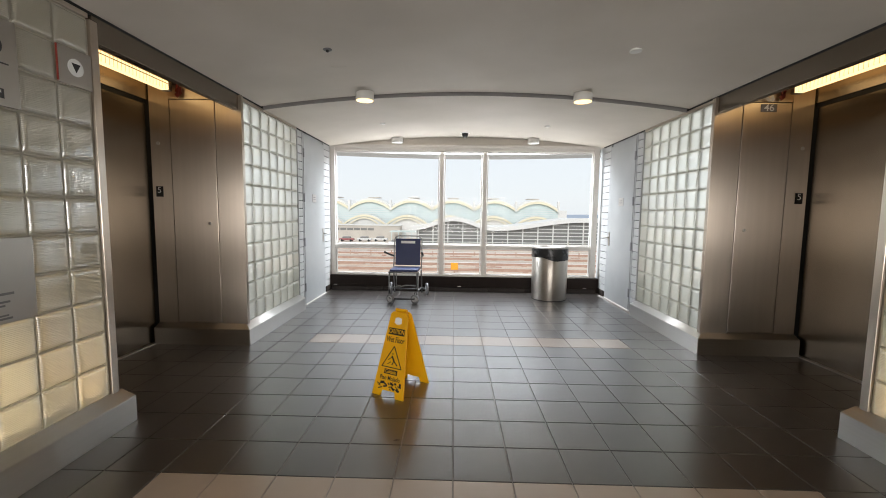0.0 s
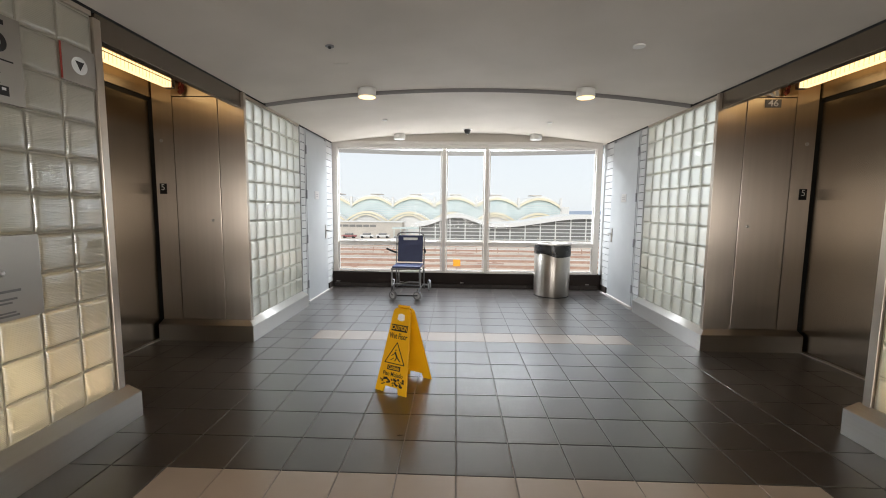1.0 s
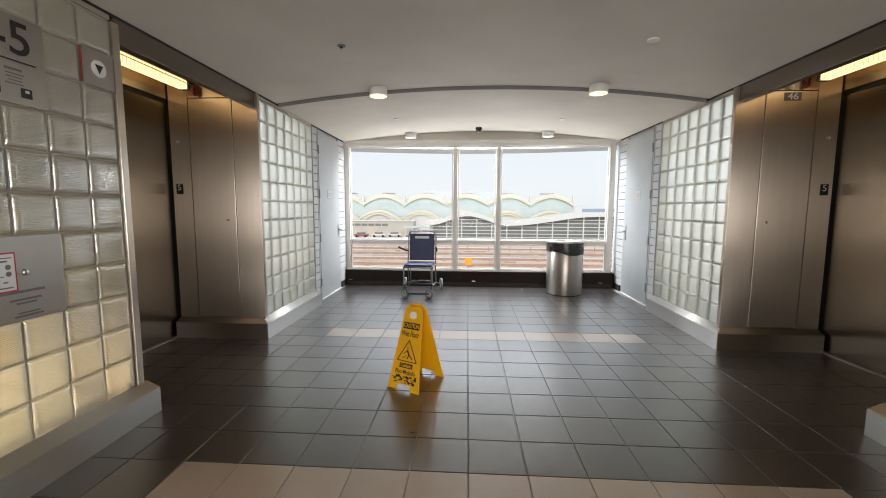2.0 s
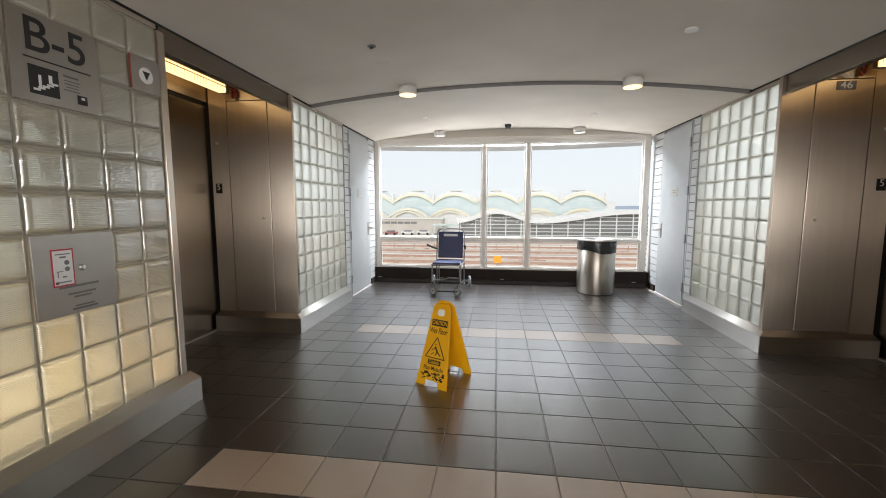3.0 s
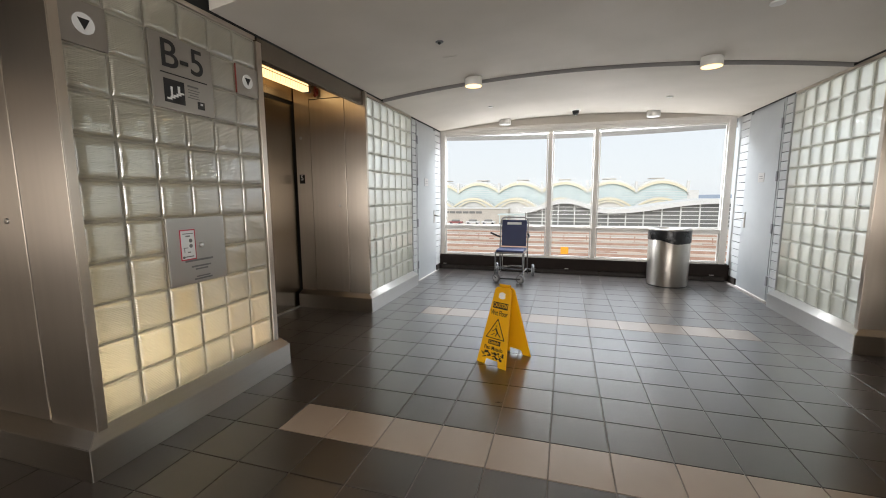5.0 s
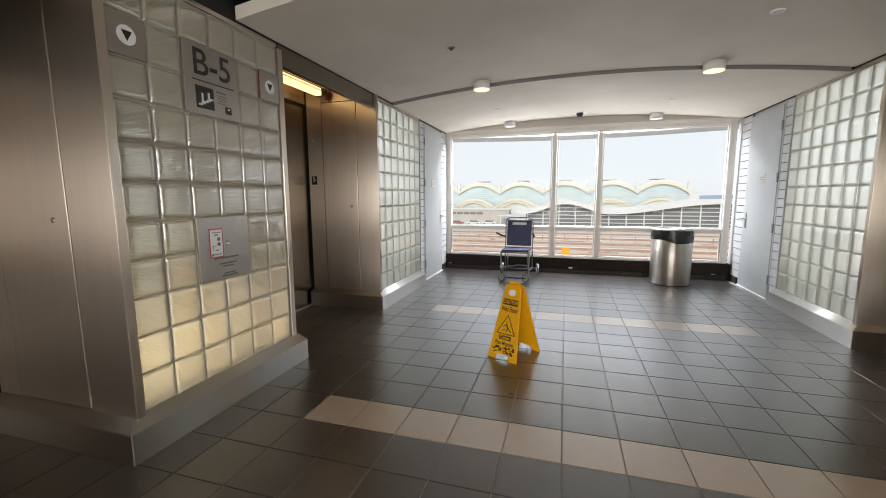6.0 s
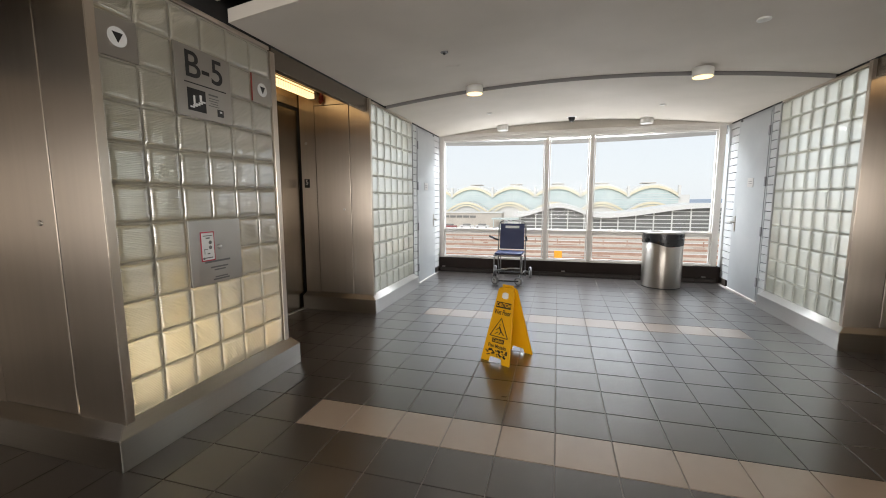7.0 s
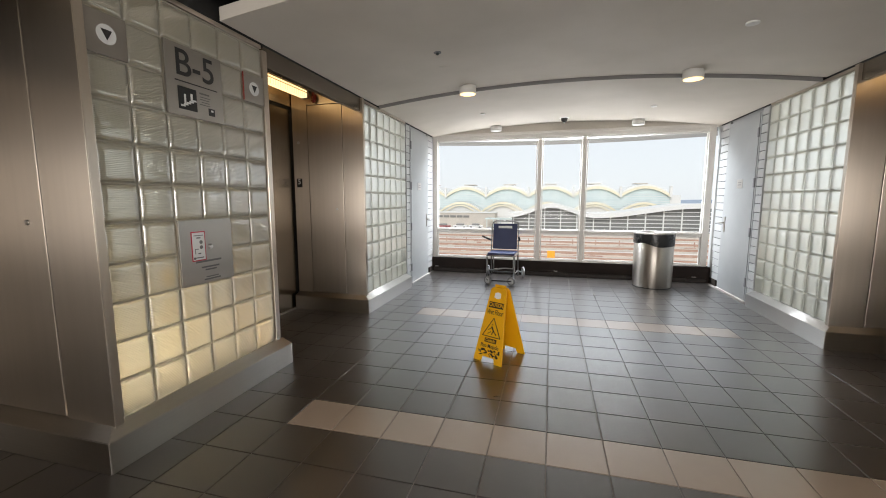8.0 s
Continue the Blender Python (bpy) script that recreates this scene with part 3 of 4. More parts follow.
win = thing("window_1", "wide fixed window in pale painted metal frames", "window", kind="structure")
X0, X1 = -2.165, 2.45
for nm, b in (("window_frame", (X0, X0 + 0.085, WY - 0.03, WY + 0.07, 0.25, 2.499)), ("window_frame", (X1 - 0.095, X1, WY - 0.03, WY + 0.07, 0.25, 2.499)),
              ("window_frame", (X0 + 0.087, X1 - 0.097, WY - 0.03, WY + 0.07, 2.41, 2.499)), ("window_frame", (X0 + 0.087, X1 - 0.097, WY - 0.03, WY + 0.07, 0.25, 0.285)),
              ("head_trim", (X0 + 0.01, X1 - 0.01, WY - 0.05, WY - 0.032, 2.465, 2.515)),
              ("mullion", (-0.262, -0.192, WY - 0.028, WY + 0.07, 0.287, 2.408)), ("mullion", (0.476, 0.544, WY - 0.028, WY + 0.07, 0.287, 2.408)),
              ("transom", (X0 + 0.087, -0.271, WY - 0.026, WY + 0.06, 0.745, 0.805)), ("transom", (-0.183, 0.467, WY - 0.026, WY + 0.06, 0.745, 0.805)), ("transom", (0.553, X1 - 0.097, WY - 0.026, WY + 0.06, 0.745, 0.805))):
    part(nm, box(*b, 0.004), M_FRAME, win)
for a, b in ((X0 + 0.087, -0.271), (-0.183, 0.467), (0.553, X1 - 0.097)):
    for z0, z1 in ((0.287, 0.743), (0.807, 2.408)):
        for bead in ((a, a + 0.018, z0, z1), (b - 0.018, b, z0, z1), (a + 0.018, b - 0.018, z0, z0 + 0.018), (a + 0.018, b - 0.018, z1 - 0.018, z1)):
            part("glazing_bead", box(bead[0], bead[1], WY + 0.002, WY + 0.03, bead[2], bead[3], 0.003), M_WHITE, win)
        g = part("pane", box(a + 0.004, b - 0.004, WY + 0.034, WY + 0.040, z0 + 0.004, z1 - 0.004), M_GLASS, win)
        g.visible_shadow = False

# ---- unseen walls added to close the place behind, with made-up window openings ----
bm = box(-3.6, -2.2, -7.2, -7.05, 0, 2.95)
box(2.49, 3.9, -7.2, -7.05, 0, 2.95, bm=bm)
box(-2.2, 2.49, -7.2, -7.05, 0, 0.6, bm=bm)
box(-2.2, 2.49, -7.2, -7.05, 2.4, 2.95, bm=bm)
tagged(link_mesh("wall_south", bm, M_WHITE), "unseen pale wall added behind, with a wide window opening", "wall", kind="structure")
for side, name in ((-1, "west"), (1, "east")):
    bm = sbox(side, U_GLASS, U_GLASS + 0.2, -7.05, -6.55, 0, 2.95)
    sbox(side, U_GLASS, U_GLASS + 0.2, -2.85, -2.45, 0, 2.95, bm=bm)
    sbox(side, U_GLASS, U_GLASS + 0.2, -6.55, -2.85, 0, 0.5, bm=bm)
    sbox(side, U_GLASS, U_GLASS + 0.2, -6.55, -2.85, 2.3, 2.95, bm=bm)
    tagged(link_mesh("wall_" + name + "_back", bm, M_WHITE), "unseen pale side wall added behind, with a window opening", "wall", kind="structure")

# ---- things on the near glass wall ----


def bars(parent, lines, mat, y=-0.0026):
    """Unreadable print as plain bars: (x, z, width, height)."""
    for x, z, w, h in lines:
        part("print_line", box(x - w / 2, x + w / 2, y - 0.0006, y + 0.0004, z - h / 2, z + h / 2), mat, parent)


cx = NEAR_Y + 3 * PITCH
level = tagged(link_mesh("level_sign", box(-0.203, 0.203, -0.002, 0.012, -0.203, 0.203, 0.001), M_PLATE), "satin steel level sign with large black lettering", "sign")
level.matrix_world = facing(-1, U_GLASS - 0.012, cx, 0.2 + 9 * PITCH)
text_mesh("lettering", "B-5", 0.215, M_INK, level, pose(0.0, -0.0028, 0.094), bold=0.0015)
part("rule", box(-0.15, 0.16, -0.003, -0.0018, -0.008, -0.001), M_INK, level)
pic = part("pictogram", box(-0.135, -0.005, -0.003, -0.0018, -0.165, -0.035), M_INK, level, "black square with a white escalator sign")
for k in range(5):
    part("pictogram_mark", box(-0.12 + 0.02 * k, -0.09 + 0.02 * k, -0.0042, -0.0030, -0.148 + 0.010 * k, -0.138 + 0.010 * k), M_SIGNWHITE, pic)
for a in ((-0.095, -0.083, -0.13, -0.075), (-0.05, -0.035, -0.105, -0.065)):
    part("pictogram_mark", box(a[0], a[1], -0.0042, -0.0030, a[2], a[3]), M_SIGNWHITE, pic)
bars(level, [(0.055, -0.045, 0.075, 0.010)] + [(0.06 - 0.004 * (k % 2), -0.066 - 0.015 * k, 0.08 - 0.01 * (k % 3), 0.005) for k in range(4)], M_GREYINK)
bars(level, [(0.105, -0.145, 0.05, 0.045)], M_INK)
bars(level, [(0.108, -0.137, 0.018, 0.012)], M_SIGNWHITE, -0.0036)


def call_sign(y, label):
    ob = tagged(link_mesh("call_button_plate", box(-0.101, 0.101, -0.002, 0.012, -0.101, 0.101, 0.001), M_PLATE), label, "sign", group="lift arrow plates")
    ob.matrix_world = facing(-1, U_GLASS - 0.010, y, 0.2 + 9.5 * PITCH)
    disc = cyl(0.047, 0, 0.003, 40)
    disc.transform(pose(0, -0.002, 0, 90))
    d = part("disc", disc, M_SIGNWHITE, ob, "white round disc")
    part("arrow", outline([(-0.027, 0.022), (0.027, 0.022), (0, -0.028)], 0.001), M_INK, d, "black arrow pointing down").location = (0, -0.0062, 0)
    return ob


call_sign(NEAR_Y + 0.5 * PITCH, "satin steel plate with a round down arrow")
call_sign(NEAR_Y + 5.5 * PITCH, "satin steel plate with a round down arrow and a red edge")
edge = tagged(link_mesh("red_edge_strip", box(-0.002, 0.002, -0.004, 0.004, -0.095, 0.095), M_RED), "thin red strip beside the arrow plate", "strip")
edge.matrix_world = facing(-1, U_GLASS - 0.012, NEAR_Y + 5 * PITCH - 0.004, 0.2 + 9.5 * PITCH)

cab = tagged(link_mesh("control_panel", box(-0.203, 0.203, -0.004, 0.012, -0.203, 0.203, 0.0015), M_PLATE), "brushed steel lift control panel with a notice and a lock", "panel")
cab.matrix_world = facing(-1, U_GLASS - 0.012, cx, 0.2 + 4 * PITCH)
nt_ = part("notice", box(-0.125, -0.020, -0.0055, -0.004, -0.055, 0.13), M_REDLINE, cab, "white notice with a red border")
part("notice_face", box(-0.118, -0.027, -0.0065, -0.005, -0.048, 0.123), M_SIGNWHITE, nt_)
for x, z, w, h in ((-0.072, 0.105, 0.07, 0.005), (-0.072, 0.09, 0.03, 0.008), (-0.075, -0.034, 0.07, 0.006), (-0.108, -0.036, 0.014, 0.014), (-0.09, 0.02, 0.03, 0.004), (-0.07, -0.008, 0.02, 0.007), (-0.1, 0.005, 0.004, 0.03)):
    part("notice_print", box(x - w / 2, x + w / 2, -0.0075, -0.006, z - h / 2, z + h / 2), M_GREYINK, nt_)
for z in (0.062, 0.030):
    d = cyl(0.012, 0, 0.001, 20)
    d.transform(pose(-0.055, -0.0065, z, 90))
    part("notice_dial", d, M_GREYINK, nt_)
lk = lathe([(0.015, 0), (0.015, 0.006), (0.012, 0.011), (0.004, 0.012)], 24)
lk.transform(pose(0.018, -0.004, 0.028, 90))
part("lock", lk, M_BRIGHT, cab, "small chrome lock", True)
bars(cab, [(0.0, -0.062, 0.20, 0.012), (0.01, -0.10, 0.14, 0.010), (0.012, -0.118, 0.09, 0.009), (0.02, -0.165, 0.10, 0.008), (0.02, -0.18, 0.13, 0.010)], M_GREYINK, -0.0046)

# ---- ceiling things ----


def ceil_z(x, y):
    spring = 2.485 if y > 2.57 else (2.505 if y > 0 else 2.60)
    return spring + RISE * (1 - ((x - MID) / U_CEIL) ** 2)


for x, y, lit in ((-0.98, 2.45, True), (1.325, 2.453, True), (MID - 1.15, 4.93, False), (MID + 1.12, 4.93, False)):
    dl = thing("downlight", "lit round surface downlight, warm white" if lit else "unlit round surface downlight", "light", group="ceiling downlights")
    z = ceil_z(x, y)
    body = part("housing", lathe([(0.093, -0.082), (0.095, -0.077), (0.095, 0.016)], 40), M_WHITE, dl, "", True)
    lens = part("lens", lathe([(0.074, -0.0875), (0.089, -0.085), (0.089, -0.077)], 40), M_DOWNLIGHT if lit else M_SIGNWHITE, dl)
    dl.matrix_world = pose(x, y, z)

for x, y, r in ((1.362, 1.30, 0.044), (-1.03, 3.82, 0.034), (1.30, 3.96, 0.036)):
    ob = tagged(link_mesh("sprinkler_cover", lathe([(r, -0.012), (r * 1.02, -0.008), (r * 1.02, 0.0), (r * 0.9, 0.004)], 32), M_WHITE, smooth=False), "white round sprinkler cover plate", "sprinkler", group="sprinkler covers")
    ob.matrix_world = pose(x, y, ceil_z(x, y))
sp = thing("fire_sprinkler", "dark open sprinkler opening with a thin ring", "sprinkler")
part("ring", lathe([(0.030, -0.006), (0.034, -0.004), (0.034, 0.002)], 32), M_RUBBER, sp)
part("head", lathe([(0.006, -0.022), (0.012, -0.018), (0.012, 0)], 16), M_BLACKPL, sp)
sp.matrix_world = pose(-1.02, 1.30, ceil_z(-1.02, 1.30))
dome = thing("dome_camera", "small black dome camera on a white ring", "camera")
part("mount", lathe([(0.075, -0.008), (0.08, -0.004), (0.08, 0.004)], 36), M_WHITE, dome)
part("bubble", lathe([(0.008, -0.075), (0.03, -0.068), (0.046, -0.045), (0.052, -0.02), (0.052, -0.006)], 36), M_BLACKPL, dome, "", True)
part("nib", lathe([(0.010, -0.083), (0.014, -0.078), (0.014, -0.066)], 16), M_SIGNWHITE, dome)
dome.matrix_world = pose(0.15, 4.70, ceil_z(0.15, 4.70))
flap = bmesh.new()
for k in range(7):
    merge(flap, box(-0.012, 0.012, -0.006, 0.006, -0.001, 0.001), pose(0.022 * k, 0.004 * math.sin(k * 1.7), -0.0022 * k * (6 - k) / 3, 0, 6 * (3 - k), 9 * k))
fl = tagged(link_mesh("peeling_paint", flap, M_CEIL), "small flake of peeling ceiling paint", "paint flake")
fl.matrix_world = pose(-1.10, 1.66, ceil_z(-1.04, 1.66) - 0.004, 0, -4, 8)

# pale scraps of old tape over the numbered panel
scrap = bmesh.new()
for k in range(4):
    merge(scrap, box(-0.03, 0.03, -0.001, 0.001, -0.012, 0.012), pose(0.035 * k - 0.05, -0.004 * k, 0.010 * math.sin(2.2 * k), 15 * k, 24 * (k - 1), 10 * k))
sc = tagged(link_mesh("tape_scrap", scrap, M_SIGNWHITE), "curled scraps of pale tape above the lift panel", "tape")
sc.matrix_world = pose(sx(1, 2.74), 2.045, 2.475)
leaf = bmesh.new()
for k in range(5):
    merge(leaf, box(-0.012, 0.012, -0.005, 0.005, -0.001, 0.001), pose(0.012 * k, 0.004 * math.sin(2 * k), 0.003 + 0.001 * k, 0, 8 * (k - 2), 30 * k))
lf = tagged(link_mesh("floor_scrap", leaf, M_BLACKPL), "small dark scrap lying on the floor tiles", "litter")
lf.matrix_world = pose(-0.35, 0.35, 0.001) @ Matrix.Scale(0.6, 4)

# ---- wet floor sign ----


def sign_outline():
    hw, hb, hh = 0.078, 0.142, 0.63
    return [(-hb, 0.0), (-hb + 0.075, 0.0), (-hb + 0.085, 0.045), (hb - 0.085, 0.045), (hb - 0.075, 0.0), (hb, 0.0), (hw, hh - 0.02), (hw - 0.02, hh), (-hw + 0.02, hh), (-hw, hh - 0.02)]


def sign_panel():
    """A tapered plastic board with feet and a hand slot."""
    bm = outline(sign_outline(), 0.014, 0.003)
    return bm


ws = thing("wet_floor_sign", "yellow plastic folding wet floor sign with black print", "sign")
lean = math.degrees(math.asin(0.165 / 0.63))
front = part("front_board", sign_panel(), M_YELLOW, ws)
front.matrix_basis = pose(0, -0.188, 0, -lean)
back = part("back_board", sign_panel(), M_YELLOW, ws)
back.matrix_basis = pose(0, 0.188, 0, -lean, 0, 180)
part("hinge_cap", tube([(-0.05, 0, 0.617), (0.05, 0, 0.617)], 0.012, 12), M_YELLOW, ws)
# light showing through the hand slot, put in as a white plate
part("hand_slot_light", outline([(-0.032, 0.545), (-0.012, 0.535), (0.012, 0.535), (0.032, 0.545), (0.028, 0.582), (0, 0.59), (-0.028, 0.582)], 0.002), M_SIGNWHITE, front, "pale plate for the light through the hand slot").location = (0, -0.001, 0)
part("caution_block", box(-0.072, 0.072, -0.0012, 0.0005, 0.455, 0.505), M_INK, front)
text_mesh("caution_word", "CAUTION", 0.046, M_YELLOW, front, pose(0, -0.0022, 0.48), bold=0.0008, xscale=0.66)
text_mesh("wet_floor_words", "Wet Floor", 0.060, M_INK, front, pose(0, -0.001, 0.418), bold=0.0006, xscale=0.62)
tri = bmesh.new()
for a, b in (((-0.088, 0.215), (0.088, 0.215)), ((0.088, 0.215), (0, 0.372)), ((0, 0.372), (-0.088, 0.215))):
    merge(tri, tube([(a[0], -0.001, a[1]), (b[0], -0.001, b[1])], 0.0036, 6))
part("warning_triangle", tri, M_INK, front)
fig = bmesh.new()
for a, b, r in (((-0.005, 0.318), (-0.004, 0.312), 0.011), ((-0.008, 0.30), (0.016, 0.262), 0.009), ((0.016, 0.262), (0.046, 0.236), 0.006), ((0.012, 0.262), (0.0, 0.234), 0.006), ((-0.004, 0.294), (-0.038, 0.268), 0.004), ((-0.04, 0.236), (-0.012, 0.256), 0.004)):
    merge(fig, tube([(a[0], -0.0005, a[1]), (b[0], -0.0005, b[1])], r * 0.7, 6))
part("slip_mark", fig, M_INK, front)
part("cuidado_block", box(-0.058, 0.058, -0.0012, 0.0005, 0.165, 0.2), M_INK, front)
text_mesh("cuidado_word", "Cuidado", 0.036, M_YELLOW, front, pose(0, -0.0022, 0.183), bold=0.0005, xscale=0.80)
text_mesh("piso_mojado_words", "Piso Mojado", 0.044, M_INK, front, pose(0, -0.001, 0.135), bold=0.0006, xscale=0.82)
rng = random.Random(5)
for k in range(26):
    x, z = rng.uniform(-0.1, 0.1), rng.uniform(0.058, 0.112)
    w, h = rng.uniform(0.008, 0.040), rng.uniform(0.005, 0.018)
    d = box(-w / 2, w / 2, -0.0012, 0.0005, -h / 2, h / 2)
    d.transform(pose(x, 0.00005 * k, z, 0, rng.uniform(-40, 40), 0))
    part("print_mark", d, M_INK, front)
ws.matrix_world = pose(-0.405, 1.083, 0, 0, 0, -27)

# ---- transport chair ----
ch = thing("transport_chair", "navy blue transport wheelchair with a steel tube frame", "wheelchair")
W = 0.225
for s in (-1, 1):
    part("back_tube", tube(rounded_path([(s * W, 0.30, 0.06), (s * W, 0.22, 0.47), (s * W, 0.26, 0.60), (s * W, 0.30, 0.93), (s * (W - 0.04), 0.305, 0.985), (0, 0.305, 0.985)], 0.05), 0.011, 10), M_CHROME, ch, "", True)
    part("front_leg", tube(rounded_path([(s * (W - 0.005), -0.17, 0.46), (s * (W - 0.005), -0.19, 0.16), (s * (W - 0.04), -0.20, 0.10)], 0.04), 0.011, 10), M_CHROME, ch, "", True)
    part("inner_leg", tube([(s * (W - 0.06), 0.12, 0.45), (s * (W - 0.06), 0.14, 0.14)], 0.009, 8), M_CHROME, ch, "", True)
    part("side_rail", tube([(s * W, -0.18, 0.455), (s * W, 0.23, 0.455)], 0.011, 10), M_CHROME, ch, "", True)
    part("lower_rail", tube(rounded_path([(s * (W - 0.01), -0.17, 0.16), (s * (W + 0.02), 0.05, 0.19), (s * (W + 0.06), 0.28, 0.13)], 0.06), 0.010, 10), M_CHROME, ch, "", True)
    arm = part("armrest", tube(rounded_path([(s * W, 0.27, 0.66), (s * (W + 0.03), 0.18, 0.68), (s * (W + 0.11 if s < 0 else W + 0.03), 0.02, 0.745)], 0.04), 0.016, 10), M_BLACKPL, ch, "black padded armrest", True)
    for nm, x, y, r in (("front_wheel", s * 0.185, -0.27, 0.068), ("rear_wheel", s * 0.30, 0.40, 0.10)):
        w = bmesh.new()
        merge(w, lathe([(r - 0.022, -0.017), (r - 0.004, -0.016), (r, -0.008), (r, 0.008), (r - 0.004, 0.016), (r - 0.022, 0.017)], 36))
        wh = part(nm, w, M_RUBBER, ch, "grey rubber wheel", True)
        wh.matrix_basis = pose(x, y, r, 0, 90, (62 if s < 0 else 70) if nm == "front_wheel" else 14)
        part("hub", lathe([(0.008, -0.022), (r * 0.30, -0.021), (r * 0.66, -0.017), (r * 0.66, 0.017), (r * 0.30, 0.021), (0.008, 0.022)], 24), M_HUB, wh, "pale grey plastic hub")
        part("fork", tube([(x, y, r + 0.005), (x * 0.97, y + (0.04 if r < 0.08 else -0.07), r + 0.09)], 0.009, 8), M_BLACKPL, ch, "", True)
part("seat", box(-W + 0.01, W - 0.01, -0.19, 0.22, 0.462, 0.50, 0.014), M_NAVY, ch, "navy vinyl seat")
bk = box(-W + 0.022, W - 0.022, 0, 0.022, 0, 0.43, 0.010)
bko = part("backrest", bk, M_NAVY, ch, "navy vinyl backrest with a white mark")
bko.matrix_basis = pose(0, 0.235, 0.515, -7)
mk = part("brand_mark", box(-0.115, 0.115, -0.002, 0.001, 0.352, 0.392, 0.0008), M_SIGNWHITE, bko, "white bar of print")
part("axle", tube([(-0.30, 0.40, 0.095), (0.30, 0.40, 0.095)], 0.008, 8), M_BLACKPL, ch, "", True)
part("cross_tube", tube([(-W, -0.175, 0.45), (W, -0.175, 0.45)], 0.010, 8), M_CHROME, ch, "", True)
part("footrest", tube(rounded_path([(-W + 0.01, -0.19, 0.19), (-W + 0.02, -0.29, 0.07), (W - 0.02, -0.29, 0.07), (W - 0.01, -0.19, 0.19)], 0.05), 0.011, 10), M_BLACKPL, ch, "", True)
part("brake_bar", tube(rounded_path([(-W + 0.02, -0.10, 0.20), (-0.06, -0.12, 0.22), (0.02, -0.12, 0.25), (W - 0.04, -0.10, 0.24)], 0.04), 0.011, 10), M_CHROME, ch, "", True)
ch.matrix_world = pose(-0.757, 4.29, 0, 0, 0, -2)

# ---- litter bin ----
bn = thing("litter_bin", "round brushed steel litter bin with a black liner", "bin")
part("body", lathe([(0.268, 0.012), (0.274, 0.018), (0.279, 0.40), (0.279, 0.74), (0.27, 0.745)], 64), M_CAN, bn, "", True)
part("base_ring", lathe([(0.262, 0.0), (0.270, 0.002), (0.270, 0.016)], 64), M_BLACKPL, bn)
lin = bmesh.new()
seg = 72
rings = []
for j, (r, z) in enumerate(((0.2835, 0.665), (0.288, 0.70), (0.287, 0.78), (0.284, 0.826))):
    rings.append([lin.verts.new(((r + 0.003 * math.sin(11 * a + j)) * math.cos(a), (r + 0.003 * math.sin(11 * a + j)) * math.sin(a), z + (0.028 * math.sin(2 * a + 0.6) + 0.008 * math.sin(5 * a) if j == 0 else 0))) for a in (2 * math.pi * i / seg for i in range(seg))])
for a, b in zip(rings, rings[1:]):
    for i in range(seg):
        lin.faces.new((a[i], a[(i + 1) % seg], b[(i + 1) % seg], b[i]))
part("liner", lin, M_BAG, bn, "black bin liner folded over the rim", True)
part("lid", lathe([(0.284, 0.824), (0.288, 0.832), (0.284, 0.846), (0.25, 0.856), (0.17, 0.850), (0.165, 0.80)], 64), M_PLATE, bn, "pale steel lid ring", True)
bn.matrix_world = pose(1.54, 4.55, 0)

# ---- outdoors ----
GZ = -7.3
M_GROUND = surface("pale_dusty_ground", (0.70, 0.63, 0.55), (0.64, 0.56, 0.48), rough=(0.9, 1.0), scale=0.05, grain=2, bump=0.1)
M_BALLAST = surface("rusty_ballast", (0.56, 0.42, 0.33), (0.74, 0.67, 0.60), rough=(0.9, 1.0), scale=0.5, stretch=(0.22, 1, 1), grain=4, bump=0.2)
M_CONCRETE = surface("pale_concrete", (0.62, 0.58, 0.52), (0.55, 0.51, 0.46), rough=(0.8, 0.9), scale=0.3, grain=5, bump=0.05)
M_RAIL = surface("rusty_rail", (0.40, 0.24, 0.18), (0.52, 0.36, 0.28), rough=(0.6, 0.8), scale=1, grain=9)
M_ROOF = surface("white_shell_roof", (0.80, 0.80, 0.78), (0.74, 0.75, 0.74), rough=(0.5, 0.7), scale=0.2, grain=3)
# cream and teal are paled to pastel to carry the outdoor haze
M_CREAM = surface("cream_steel", (0.86, 0.80, 0.62), (0.83, 0.77, 0.58), rough=(0.5, 0.7), scale=0.3, grain=5)
M_TEAL = surface("teal_glazing", (0.58, 0.70, 0.71), (0.66, 0.75, 0.74), rough=(0.2, 0.35), scale=0.2, grain=3)
M_LOUVRE = surface("dark_station_glazing", (0.19, 0.195, 0.19), (0.25, 0.25, 0.24), rough=(0.3, 0.5), scale=0.15, grain=3)
# haze of distance, put into the hills' blue base colour
M_HILL = surface("haze_tinted_hill", (0.36, 0.44, 0.56), rough=(1, 1), scale=0.01, grain=0.1, bump=0)
M_ORANGE = surface("orange_board", (0.95, 0.42, 0.02), rough=(0.5, 0.6), bump=0)
M_DULLRED = surface("faded_red_car_paint", (0.34, 0.12, 0.12), rough=(0.3, 0.4), bump=0)
M_CAR = surface("white_car_paint", (0.75, 0.75, 0.75), rough=(0.3, 0.4), bump=0)

tagged(link_mesh("ground", box(-1500, 1500, 8, 3000, GZ - 1, GZ), M_GROUND), "pale dusty ground of the rail yard", "ground", kind="structure")


